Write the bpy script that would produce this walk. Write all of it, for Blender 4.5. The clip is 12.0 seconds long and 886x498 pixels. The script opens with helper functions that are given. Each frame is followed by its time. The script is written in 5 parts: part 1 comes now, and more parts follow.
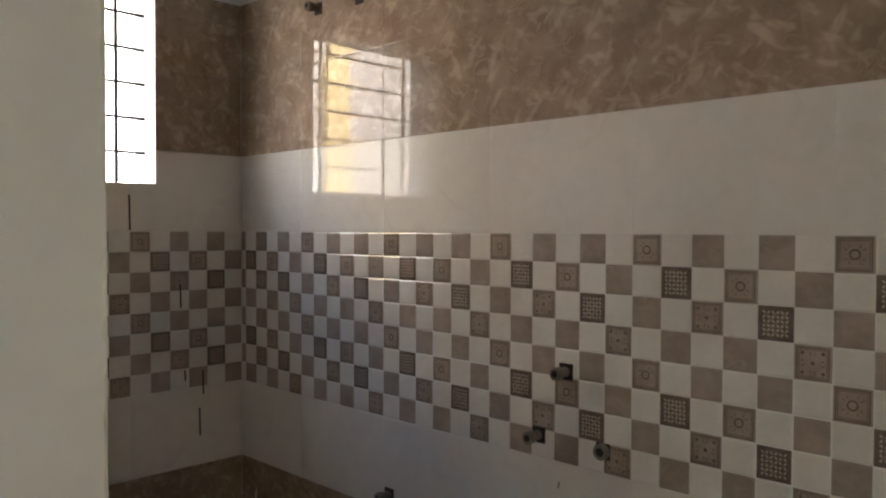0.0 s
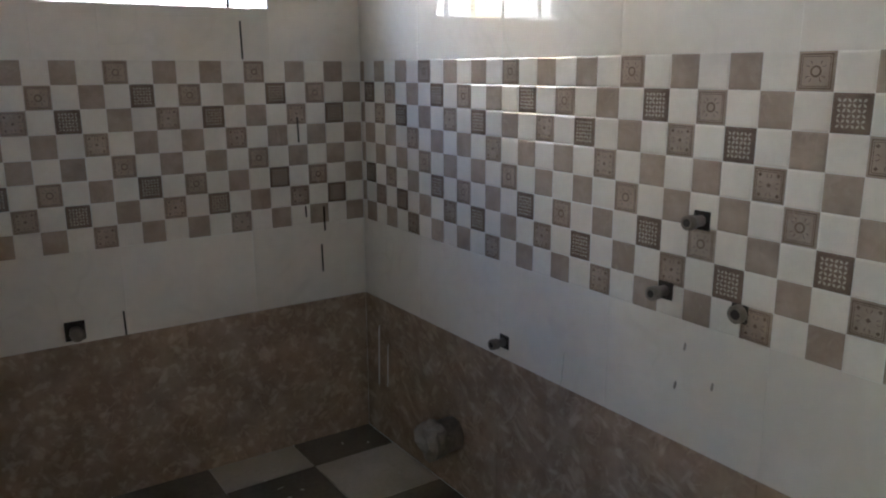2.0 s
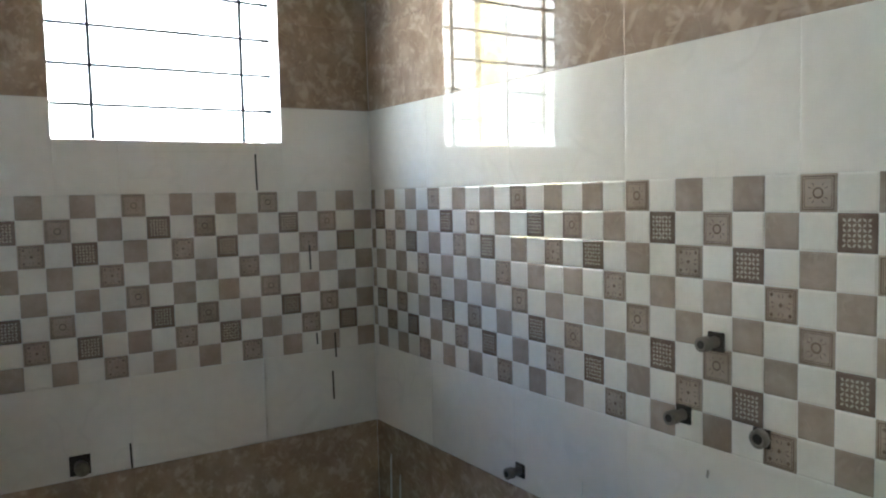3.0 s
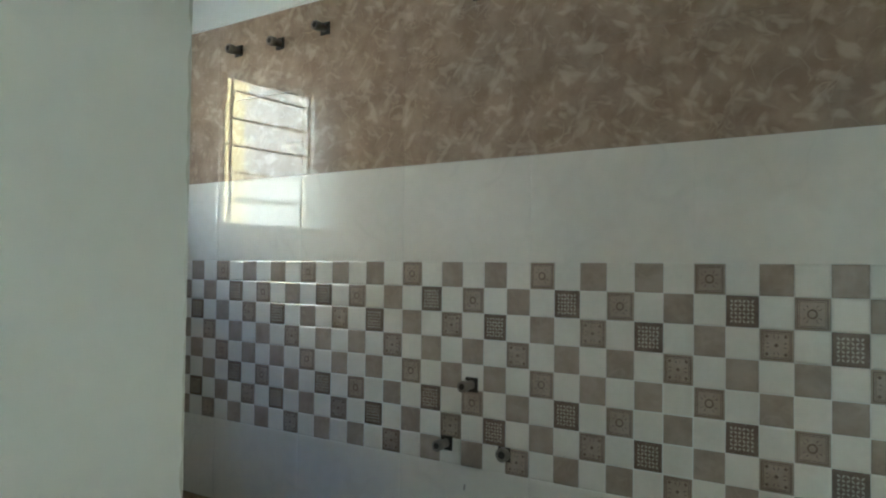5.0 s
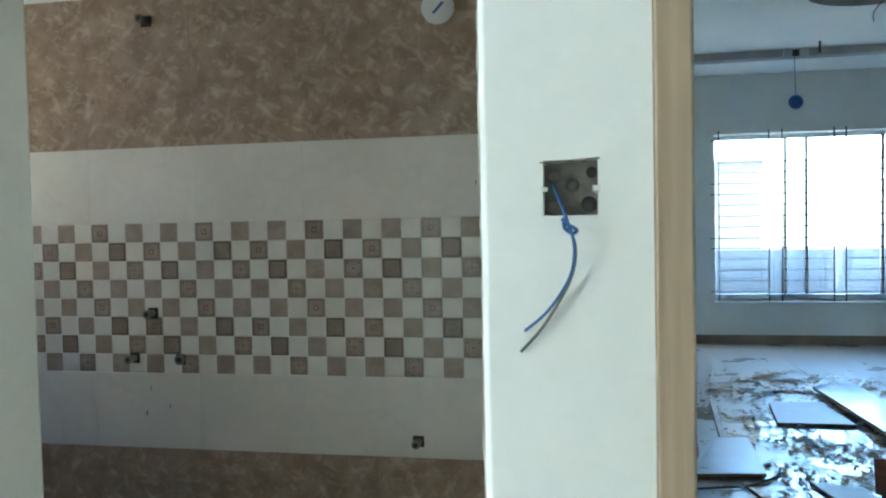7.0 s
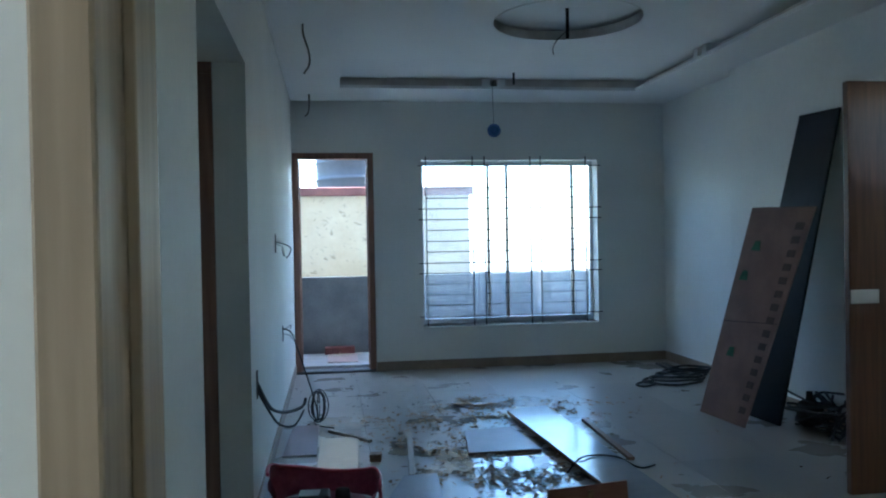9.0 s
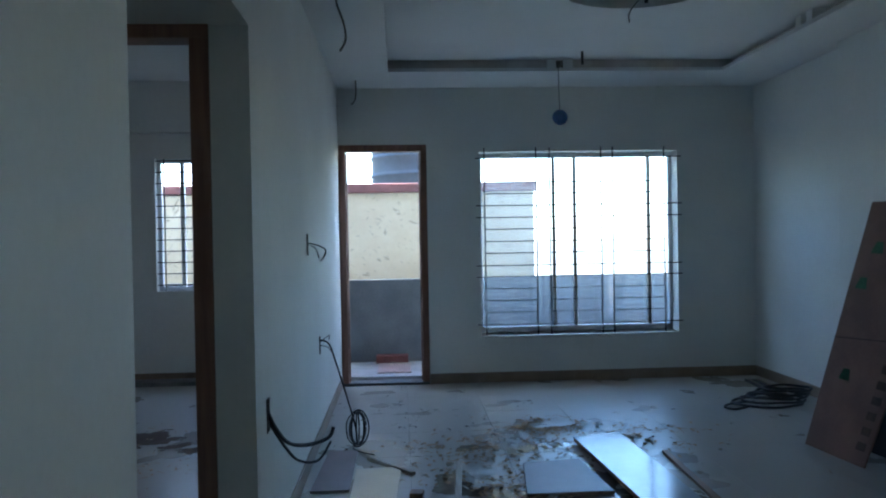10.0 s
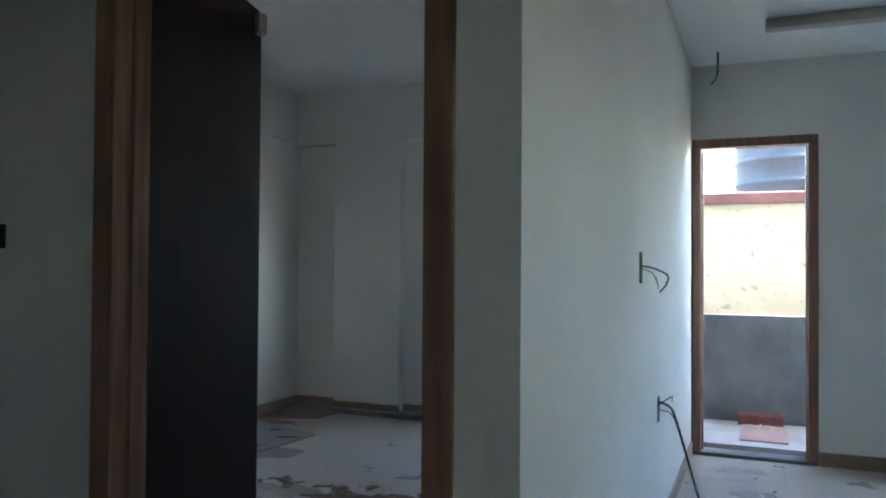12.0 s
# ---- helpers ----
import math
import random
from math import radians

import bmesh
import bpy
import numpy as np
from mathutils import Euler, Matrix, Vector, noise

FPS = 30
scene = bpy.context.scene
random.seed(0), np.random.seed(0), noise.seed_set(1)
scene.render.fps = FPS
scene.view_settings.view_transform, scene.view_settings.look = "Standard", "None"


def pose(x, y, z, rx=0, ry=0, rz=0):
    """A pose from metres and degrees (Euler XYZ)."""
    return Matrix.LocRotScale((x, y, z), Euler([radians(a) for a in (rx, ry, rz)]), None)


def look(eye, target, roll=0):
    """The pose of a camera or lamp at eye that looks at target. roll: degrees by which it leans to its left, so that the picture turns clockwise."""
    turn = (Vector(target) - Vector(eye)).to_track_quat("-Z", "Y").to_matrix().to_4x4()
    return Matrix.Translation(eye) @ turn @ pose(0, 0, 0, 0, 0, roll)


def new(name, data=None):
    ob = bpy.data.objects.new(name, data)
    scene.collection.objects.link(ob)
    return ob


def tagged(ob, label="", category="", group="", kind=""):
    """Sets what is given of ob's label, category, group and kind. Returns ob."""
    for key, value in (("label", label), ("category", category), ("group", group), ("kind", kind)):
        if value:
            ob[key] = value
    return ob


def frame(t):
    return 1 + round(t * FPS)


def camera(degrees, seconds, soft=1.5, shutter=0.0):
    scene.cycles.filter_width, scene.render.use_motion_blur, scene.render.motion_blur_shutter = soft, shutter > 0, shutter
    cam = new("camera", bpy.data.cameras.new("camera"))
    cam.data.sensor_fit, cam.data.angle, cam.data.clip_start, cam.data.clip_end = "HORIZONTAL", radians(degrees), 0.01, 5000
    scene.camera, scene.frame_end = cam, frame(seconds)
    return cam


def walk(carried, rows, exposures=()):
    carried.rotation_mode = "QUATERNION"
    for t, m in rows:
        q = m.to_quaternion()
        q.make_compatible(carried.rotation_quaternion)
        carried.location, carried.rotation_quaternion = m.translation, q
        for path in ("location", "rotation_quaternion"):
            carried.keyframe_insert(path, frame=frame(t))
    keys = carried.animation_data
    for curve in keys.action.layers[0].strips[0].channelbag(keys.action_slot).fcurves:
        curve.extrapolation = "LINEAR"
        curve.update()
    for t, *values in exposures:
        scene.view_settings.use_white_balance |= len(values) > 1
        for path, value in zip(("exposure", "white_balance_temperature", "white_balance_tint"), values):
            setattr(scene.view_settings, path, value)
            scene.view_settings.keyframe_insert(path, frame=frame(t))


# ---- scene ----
cam = camera(59.8, 12.0, soft=2.1)
PATH = [
    (0, (0.109, -0.171, 1.362), (-1.289, 1.258, 1.314), 0.2),
    (0.5, (0.058, -0.018, 1.362), (-1.479, 1.26, 1.296), 0.2),
    (1, (0.017, 0.057, 1.35), (-1.634, 1.182, 1.248), 0.1),
    (1.5, (0.005, 0.063, 1.335), (-1.648, 1.165, 1.107), 0.4),
    (2, (0.014, 0.068, 1.324), (-1.603, 1.154, 0.87), -0.2),
    (2.5, (0.017, 0.074, 1.324), (-1.588, 1.157, 0.823), -0.7),
    (3, (0.015, 0.071, 1.331), (-1.656, 1.161, 1.19), -1.3),
    (3.2, (0.016, 0.079, 1.334), (-1.669, 1.157, 1.331), -1.3),
    (4.8, (0.15, -0.314, 1.34), (-1.157, 1.199, 1.412), 0.8),
    (5, (0.193, -0.402, 1.336), (-0.976, 1.219, 1.386), 0.7),
    (5.5, (0.324, -0.626, 1.337), (-0.645, 1.124, 1.371), 0.2),
    (6, (0.433, -0.901, 1.358), (-0.331, 0.947, 1.353), -0.2),
    (6.5, (0.499, -1.146, 1.348), (-0.055, 0.775, 1.303), -0.4),
    (7, (0.655, -1.298, 1.344), (0.279, 0.665, 1.269), -1.2),
    (7.5, (0.77, -1.352, 1.344), (0.552, 0.634, 1.248), -1.3),
    (7.7, (0.801, -1.35, 1.34), (0.659, 0.643, 1.239), -1.1),
    (9.3, (1.049, -0.639, 1.342), (1.358, 1.337, 1.336), -1.1),
    (9.5, (1.094, -0.5, 1.352), (1.35, 1.483, 1.354), -0.6),
    (10, (1.168, -0.124, 1.349), (1.278, 1.873, 1.324), -1.0),
    (10.5, (1.22, 0.227, 1.343), (1.225, 2.227, 1.334), -0.7),
    (11, (1.273, 0.597, 1.348), (0.975, 2.575, 1.356), -0.8),
    (11.5, (1.17, 0.945, 1.347), (0.626, 2.869, 1.371), -0.2),
    (12, (1.074, 1.294, 1.348), (0.308, 3.141, 1.383), 0.4),
]
EXPOSURES = [
    (0.0, 4.75, 6600, 15), (0.5, 4.9, 6200, 15), (1.0, 5.05, 5900, 12), (1.7, 5.2, 5650, 11), (2.3, 5.5, 5650, 10), (3.2, 5.75, 5450, 0), (5.0, 4.95, 5450, -5), (6.0, 5.15, 5450, -7), (7.0, 4.95, 5400, -2),
    (7.7, 4.6, 5300, 0), (9.3, 3.85, 5250, 4), (10.5, 3.55, 5350, 6), (11.2, 3.6, 5550, 5), (12.0, 4.55, 6150, 9),
]
walk(cam, [(t, look(eye, target, roll)) for t, eye, target, roll in PATH], EXPOSURES)



# ---------------- sky, sun ----------------
world = bpy.data.worlds.new("sky")
scene.world = world
world.use_nodes = True
wnt = world.node_tree
sky = wnt.nodes.new("ShaderNodeTexSky")
sky.sky_type, sky.sun_disc = "NISHITA", False
sky.sun_elevation, sky.sun_rotation = radians(43), radians(88)
wnt.links.new(sky.outputs[0], wnt.nodes["Background"].inputs[0])
wnt.nodes["Background"].inputs[1].default_value = 0.15
sun = new("sun", bpy.data.lights.new("sun", "SUN"))
sun.data.energy, sun.data.angle, sun.data.color = 4.0, radians(0.5), (1.0, 0.95, 0.87)
sun.matrix_world = look((0.72 * 30, 0.02 * 30, 0.68 * 30), (0, 0, 0))

# area lamp added in an unseen first-bedroom window, standing in for daylight
day = new("daylight_stand_in", bpy.data.lights.new("daylight_stand_in", "AREA"))
day.data.shape, day.data.size, day.data.size_y = "RECTANGLE", 2.0, 1.4
day.data.energy, day.data.color = 1.45, (0.87, 1.0, 0.99)
day.matrix_world = look((-3.02, -2.2, 1.5), (0.0, -2.2, 1.5))


# ---------------- materials ----------------
def mat(name, col, col2=None, scale=6.0, rough=0.5, rough2=None, bump=0.1, fine=60.0, metal=0.0, vein=None, vary=0.0, coat=0.0, ridge=None):
    """Two scales of noise drive colour, roughness and relief; vein adds thin lines of a third colour."""
    m = bpy.data.materials.new(name)
    m.use_nodes = True
    nt = m.node_tree
    p = nt.nodes["Principled BSDF"]
    lk = nt.links.new
    tc = nt.nodes.new("ShaderNodeNewGeometry")
    n1 = nt.nodes.new("ShaderNodeTexNoise")
    n1.inputs["Scale"].default_value, n1.inputs["Detail"].default_value = scale, 6
    n2 = nt.nodes.new("ShaderNodeTexNoise")
    n2.inputs["Scale"].default_value, n2.inputs["Detail"].default_value = fine, 3
    lk(tc.outputs["Position"], n1.inputs["Vector"])
    lk(tc.outputs["Position"], n2.inputs["Vector"])
    col2 = col2 or tuple(c * 0.82 for c in col)
    ramp = nt.nodes.new("ShaderNodeValToRGB")
    ramp.color_ramp.elements[0].position, ramp.color_ramp.elements[1].position = 0.36, 0.66
    ramp.color_ramp.elements[0].color, ramp.color_ramp.elements[1].color = (*col2, 1), (*col, 1)
    add = nt.nodes.new("ShaderNodeMath")
    add.operation = "MULTIPLY_ADD"
    lk(n2.outputs["Fac"], add.inputs[0])
    add.inputs[1].default_value = 0.3
    sub = nt.nodes.new("ShaderNodeMath")
    sub.operation = "SUBTRACT"
    lk(n1.outputs["Fac"], sub.inputs[0])
    sub.inputs[1].default_value = 0.15
    lk(sub.outputs[0], add.inputs[2])
    lk(add.outputs[0], ramp.inputs["Fac"])
    out = ramp.outputs["Color"]
    if vein:
        vcol, vscale, width = vein
        strokes = []
        for ang in (0.7, -0.5, 1.9):
            mp = nt.nodes.new("ShaderNodeMapping")
            mp.inputs["Rotation"].default_value = (ang, ang * 1.1, 0.2)
            mp2 = nt.nodes.new("ShaderNodeMapping")
            mp2.inputs["Scale"].default_value = (vscale * 3.4, vscale * 3.4, vscale * 0.55)
            lk(tc.outputs["Position"], mp.inputs["Vector"])
            lk(mp.outputs[0], mp2.inputs["Vector"])
            mp = mp2
            wn = nt.nodes.new("ShaderNodeTexNoise")
            wn.inputs["Scale"].default_value, wn.inputs["Detail"].default_value, wn.inputs["Distortion"].default_value = 1.0, 2.0, 0.25
            lk(mp.outputs[0], wn.inputs["Vector"])
            vr = nt.nodes.new("ShaderNodeMapRange")
            vr.interpolation_type = "SMOOTHSTEP"
            vr.inputs["From Min"].default_value, vr.inputs["From Max"].default_value = 0.60 - width, 0.74 - width
            lk(wn.outputs["Fac"], vr.inputs["Value"])
            strokes.append(vr.outputs[0])
        m1 = nt.nodes.new("ShaderNodeMath")
        m1.operation = "MAXIMUM"
        lk(strokes[0], m1.inputs[0])
        lk(strokes[1], m1.inputs[1])
        vr = nt.nodes.new("ShaderNodeMath")
        vr.operation = "MAXIMUM"
        lk(m1.outputs[0], vr.inputs[0])
        lk(strokes[2], vr.inputs[1])
        mul = nt.nodes.new("ShaderNodeMath")
        mul.operation = "MULTIPLY"
        lk(vr.outputs[0], mul.inputs[0])
        lk(n1.outputs["Fac"], mul.inputs[1])
        mc = nt.nodes.new("ShaderNodeMix")
        mc.data_type = "RGBA"
        lk(mul.outputs[0], mc.inputs["Factor"])
        lk(out, mc.inputs[6])
        mc.inputs[7].default_value = (*vcol, 1)
        out = mc.outputs[2]
    if ridge:
        rcol, rscale, rwidth = ridge
        for off in (0.0, 3.7):
            mo = nt.nodes.new("ShaderNodeMapping")
            mo.inputs["Location"].default_value = (off, off * 1.3, off * 0.7)
            lk(tc.outputs["Position"], mo.inputs["Vector"])
            rn = nt.nodes.new("ShaderNodeTexNoise")
            rn.inputs["Scale"].default_value, rn.inputs["Detail"].default_value, rn.inputs["Distortion"].default_value = rscale, 2.5, 0.7
            lk(mo.outputs[0], rn.inputs["Vector"])
            da = nt.nodes.new("ShaderNodeMath")
            da.operation = "SUBTRACT"
            lk(rn.outputs["Fac"], da.inputs[0])
            da.inputs[1].default_value = 0.5
            db = nt.nodes.new("ShaderNodeMath")
            db.operation = "ABSOLUTE"
            lk(da.outputs[0], db.inputs[0])
            line = nt.nodes.new("ShaderNodeMapRange")
            line.interpolation_type = "SMOOTHSTEP"
            line.inputs["From Min"].default_value, line.inputs["From Max"].default_value = rwidth, 0.0
            lk(db.outputs[0], line.inputs["Value"])
            mk = nt.nodes.new("ShaderNodeTexNoise")
            mk.inputs["Scale"].default_value = rscale * 1.6
            lk(mo.outputs[0], mk.inputs["Vector"])
            mm = nt.nodes.new("ShaderNodeMapRange")
            mm.inputs["From Min"].default_value, mm.inputs["From Max"].default_value = 0.46, 0.66
            mm.inputs["To Max"].default_value = 0.45
            lk(mk.outputs["Fac"], mm.inputs["Value"])
            mu = nt.nodes.new("ShaderNodeMath")
            mu.operation = "MULTIPLY"
            lk(line.outputs[0], mu.inputs[0])
            lk(mm.outputs[0], mu.inputs[1])
            mx = nt.nodes.new("ShaderNodeMix")
            mx.data_type = "RGBA"
            lk(mu.outputs[0], mx.inputs["Factor"])
            lk(out, mx.inputs[6])
            mx.inputs[7].default_value = (*rcol, 1)
            out = mx.outputs[2]
    if vary:
        oi = nt.nodes.new("ShaderNodeObjectInfo")
        mr = nt.nodes.new("ShaderNodeMapRange")
        mr.inputs["To Min"].default_value, mr.inputs["To Max"].default_value = 1 - vary, 1 + vary
        lk(oi.outputs["Random"], mr.inputs["Value"])
        hs = nt.nodes.new("ShaderNodeHueSaturation")
        lk(mr.outputs[0], hs.inputs["Value"])
        lk(out, hs.inputs["Color"])
        out = hs.outputs[0]
    lk(out, p.inputs["Base Color"])
    rr = nt.nodes.new("ShaderNodeMapRange")
    rr.inputs["To Min"].default_value, rr.inputs["To Max"].default_value = rough, rough2 if rough2 is not None else min(1, rough * 1.4)
    lk(n1.outputs["Fac"], rr.inputs["Value"])
    lk(rr.outputs[0], p.inputs["Roughness"])
    p.inputs["Metallic"].default_value = metal
    p.inputs["Coat Weight"].default_value = coat
    if bump:
        b = nt.nodes.new("ShaderNodeBump")
        b.inputs["Strength"].default_value, b.inputs["Distance"].default_value = bump, 0.002
        lk(add.outputs[0], b.inputs["Height"])
        lk(b.outputs[0], p.inputs["Normal"])
    return m


def wood(name, c1, c2, axis=2, rough=0.45, scale=14.0):
    m = mat(name, c1, c2, 3.0, rough, bump=0.15)
    nt = m.node_tree
    lk = nt.links.new
    g = nt.nodes.new("ShaderNodeNewGeometry")
    mp = nt.nodes.new("ShaderNodeMapping")
    sc = [scale, scale, scale]
    sc[axis] = scale * 0.06
    mp.inputs["Scale"].default_value = sc
    n = nt.nodes.new("ShaderNodeTexNoise")
    n.inputs["Scale"].default_value, n.inputs["Detail"].default_value = 3.0, 8
    r = nt.nodes.new("ShaderNodeValToRGB")
    r.color_ramp.elements[0].position, r.color_ramp.elements[1].position = 0.35, 0.65
    r.color_ramp.elements[0].color, r.color_ramp.elements[1].color = (*c2, 1), (*c1, 1)
    lk(g.outputs["Position"], mp.inputs["Vector"])
    lk(mp.outputs[0], n.inputs["Vector"])
    lk(n.outputs["Fac"], r.inputs["Fac"])
    lk(r.outputs["Color"], nt.nodes["Principled BSDF"].inputs["Base Color"])
    return m


PLASTER = mat("white_putty", (0.76, 0.76, 0.72), (0.70, 0.70, 0.66), 1.3, 0.75, 0.9, bump=0.25, fine=35)
PLASTER_ROUGH = mat("rough_plaster", (0.70, 0.69, 0.63), (0.52, 0.50, 0.44), 5.0, 0.8, 0.95, bump=0.6, fine=40)
CEILING = mat("ceiling_paint", (0.78, 0.78, 0.76), (0.72, 0.72, 0.70), 0.8, 0.8, 0.9, bump=0.1)
# duller and browner than the ceiling paint around it
COVE = mat("grey_brown_cove", (0.64, 0.60, 0.55), (0.52, 0.48, 0.44), 7.0, 0.8)
TILE_WHITE = mat("cream_glazed_tile", (0.77, 0.72, 0.655), (0.69, 0.64, 0.575), 2.2, 0.0, 0.008, bump=0.01, fine=25, ridge=((0.65, 0.60, 0.535), 3.0, 0.03), vary=0.03)
TILE_BROWN = mat("brown_marble_tile", (0.40, 0.30, 0.222), (0.29, 0.21, 0.152), 11.0, 0.0, 0.012, bump=0.01, fine=34, ridge=((0.54, 0.43, 0.335), 9.0, 0.020), vein=((0.58, 0.465, 0.35), 8.0, 0.03), vary=0.05)
SQ_WHITE = mat("cream_square", (0.78, 0.73, 0.665), (0.70, 0.65, 0.585), 8.0, 0.03, 0.10, bump=0.03)
SQ_BROWN = mat("brown_square", (0.40, 0.322, 0.262), (0.315, 0.25, 0.20), 14.0, 0.06, 0.16, bump=0.05, ridge=((0.44, 0.36, 0.295), 12.0, 0.03))
SQ_DARK = mat("dark_square", (0.215, 0.160, 0.126), (0.165, 0.120, 0.094), 20.0, 0.12, 0.25, bump=0.05)
SQ_RELIEF = mat("pale_relief", (0.50, 0.445, 0.375), (0.42, 0.37, 0.31), 20.0, 0.12, 0.25, bump=0.05)
SQ_LINE = mat("brown_relief_line", (0.20, 0.150, 0.115), (0.15, 0.110, 0.083), 20.0, 0.12, 0.25, bump=0.05)
for glazed in (TILE_WHITE, TILE_BROWN):
    glazed.node_tree.nodes["Principled BSDF"].inputs["Specular IOR Level"].default_value = 0.25
GROUT = mat("grout_and_mortar", (0.60, 0.57, 0.50), (0.46, 0.43, 0.37), 12.0, 0.85, bump=0.4)
FLOOR_TILE = mat("dusty_cream_floor_tile", (0.40, 0.37, 0.325), (0.375, 0.346, 0.303), 1.6, 0.20, 0.38, bump=0.06, fine=30, vary=0.03)
# dark brown, for all bathroom floor tiles but the two pale ones
FLOOR_BATH = mat("dark_bath_floor_tile", (0.19, 0.155, 0.12), (0.10, 0.08, 0.06), 4.0, 0.45, 0.8, bump=0.3, vary=0.15)
CEMENT = mat("cement_bed", (0.24, 0.20, 0.16), (0.14, 0.115, 0.09), 6.0, 0.85, bump=0.6)
SMUDGE = mat("grey_hand_smudge", (0.70, 0.70, 0.65), (0.64, 0.64, 0.59), 20.0, 0.85, bump=0.1)
CEMENT_PALE = mat("pale_cement_lump", (0.34, 0.30, 0.25), (0.22, 0.19, 0.155), 14.0, 0.9, bump=0.6)
SKIRT = mat("brown_skirting", (0.30, 0.23, 0.165), (0.22, 0.165, 0.115), 6.0, 0.3, 0.5, bump=0.05)
WOOD_RAW = wood("raw_pale_wood", (0.40, 0.305, 0.205), (0.30, 0.225, 0.145))
WOOD_RED = wood("red_brown_wood", (0.27, 0.145, 0.10), (0.18, 0.092, 0.062))
WOOD_DOOR = wood("dark_stained_door", (0.021, 0.0125, 0.0105), (0.014, 0.0085, 0.0075), rough=0.62)
WOOD_DOOR.node_tree.nodes["Principled BSDF"].inputs["Specular IOR Level"].default_value = 0.15
WOOD_MAIN = wood("brown_polished_door", (0.12, 0.05, 0.022), (0.07, 0.028, 0.012), rough=0.35)
WOOD_BATTEN = wood("grey_batten_wood", (0.46, 0.39, 0.30), (0.32, 0.26, 0.19), axis=1)
IRON = mat("painted_iron", (0.022, 0.024, 0.027), (0.014, 0.015, 0.016), 20.0, 0.65, bump=0.2)
CONCRETE = mat("grey_cement_plaster", (0.135, 0.14, 0.142), (0.085, 0.09, 0.092), 3.0, 0.9, bump=0.6, fine=50)
BALCONY = mat("balcony_floor", (0.25, 0.25, 0.255), (0.17, 0.17, 0.175), 4.0, 0.6, bump=0.3)
YELLOW_WALL = mat("weathered_yellow_paint", (0.68, 0.61, 0.46), (0.60, 0.52, 0.37), 2.4, 0.9, bump=0.4, fine=14, vein=((0.22, 0.17, 0.11), 4.5, -0.03))
WHITE_WALL = mat("white_house_paint", (0.42, 0.405, 0.375), (0.35, 0.335, 0.305), 1.5, 0.9, bump=0.3)
YELLOW_BAND = mat("yellow_house_paint", (0.56, 0.45, 0.22), (0.48, 0.38, 0.18), 1.5, 0.9, bump=0.3)
RED_PAINT = mat("faded_red_paint", (0.25, 0.115, 0.105), (0.17, 0.078, 0.072), 5.0, 0.8, bump=0.3)
BRICK_RED = mat("dark_red_brick", (0.15, 0.05, 0.045), (0.10, 0.032, 0.03), 12.0, 0.85, bump=0.5)
TANK = mat("black_plastic_tank", (0.06, 0.066, 0.072), (0.038, 0.041, 0.044), 4.0, 0.6, 0.8, bump=0.2)
GROUND = mat("dry_ground", (0.30, 0.26, 0.20), (0.22, 0.19, 0.14), 0.15, 0.95, bump=0.2)
PIPE = mat("dusty_pipe_plastic", (0.23, 0.19, 0.155), (0.14, 0.115, 0.094), 30.0, 0.5, bump=0.3)
# near-black colour that stands in for the shade inside uncut holes
HOLE_SHADE = mat("painted_hole_shade", (0.05, 0.042, 0.035), (0.03, 0.026, 0.022), 30.0, 0.9, bump=0.5)
STEEL = mat("galvanised_box", (0.42, 0.38, 0.34), (0.28, 0.25, 0.22), 30.0, 0.4, 0.6, bump=0.3, metal=0.7)
BOX_STEEL = mat("dull_box_steel", (0.215, 0.19, 0.165), (0.125, 0.11, 0.095), 45.0, 0.55, 0.75, bump=0.5, metal=0.25)
WIRE_BLUE = mat("blue_wire", (0.03, 0.11, 0.30), (0.022, 0.085, 0.24), 30.0, 0.4, bump=0.0)
WIRE_GREY = mat("dusty_grey_wire", (0.16, 0.16, 0.13), (0.11, 0.11, 0.09), 30.0, 0.5, bump=0.0)
WIRE_BLACK = mat("black_cable", (0.018, 0.018, 0.02), (0.012, 0.012, 0.013), 30.0, 0.45, bump=0.0)
WHITE_PLASTIC = mat("white_plastic", (0.74, 0.74, 0.74), (0.68, 0.68, 0.68), 10.0, 0.35, bump=0.02)
BLUE_PLASTIC = mat("blue_plastic", (0.05, 0.13, 0.36), (0.04, 0.10, 0.28), 12.0, 0.35, bump=0.02)
INK = mat("dark_marker", (0.03, 0.026, 0.024), (0.02, 0.018, 0.016), 30.0, 0.7, bump=0.0)
LAMINATE = mat("white_laminate", (0.76, 0.78, 0.80), (0.68, 0.70, 0.72), 3.0, 0.16, 0.32, bump=0.03)
LAMINATE_DARK = mat("dark_blue_laminate", (0.022, 0.024, 0.030), (0.015, 0.016, 0.020), 3.0, 0.45, 0.6, bump=0.05)
PLY_EDGE = wood("plywood_edge", (0.30, 0.18, 0.10), (0.20, 0.11, 0.06), axis=1)
PLY_RED = wood("red_plywood", (0.30, 0.135, 0.095), (0.22, 0.095, 0.065), axis=0)
PLANK = mat("grey_plank_laminate", (0.38, 0.41, 0.45), (0.31, 0.34, 0.38), 2.5, 0.10, 0.2, bump=0.05, fine=12)
LAMINATE_DARK.node_tree.nodes["Principled BSDF"].inputs["Specular IOR Level"].default_value = 0.12
FLOOR_PALE = mat("pale_dusty_floor_tile", (0.52, 0.46, 0.38), (0.40, 0.35, 0.28), 5.0, 0.4, 0.7, bump=0.2)
BOARD_PURPLE = mat("brown_purple_board", (0.26, 0.175, 0.165), (0.19, 0.125, 0.118), 6.0, 0.35, 0.55, bump=0.1)
BOARD_GREY = mat("grey_laminate_board", (0.26, 0.25, 0.27), (0.19, 0.18, 0.20), 5.0, 0.2, 0.4, bump=0.08)
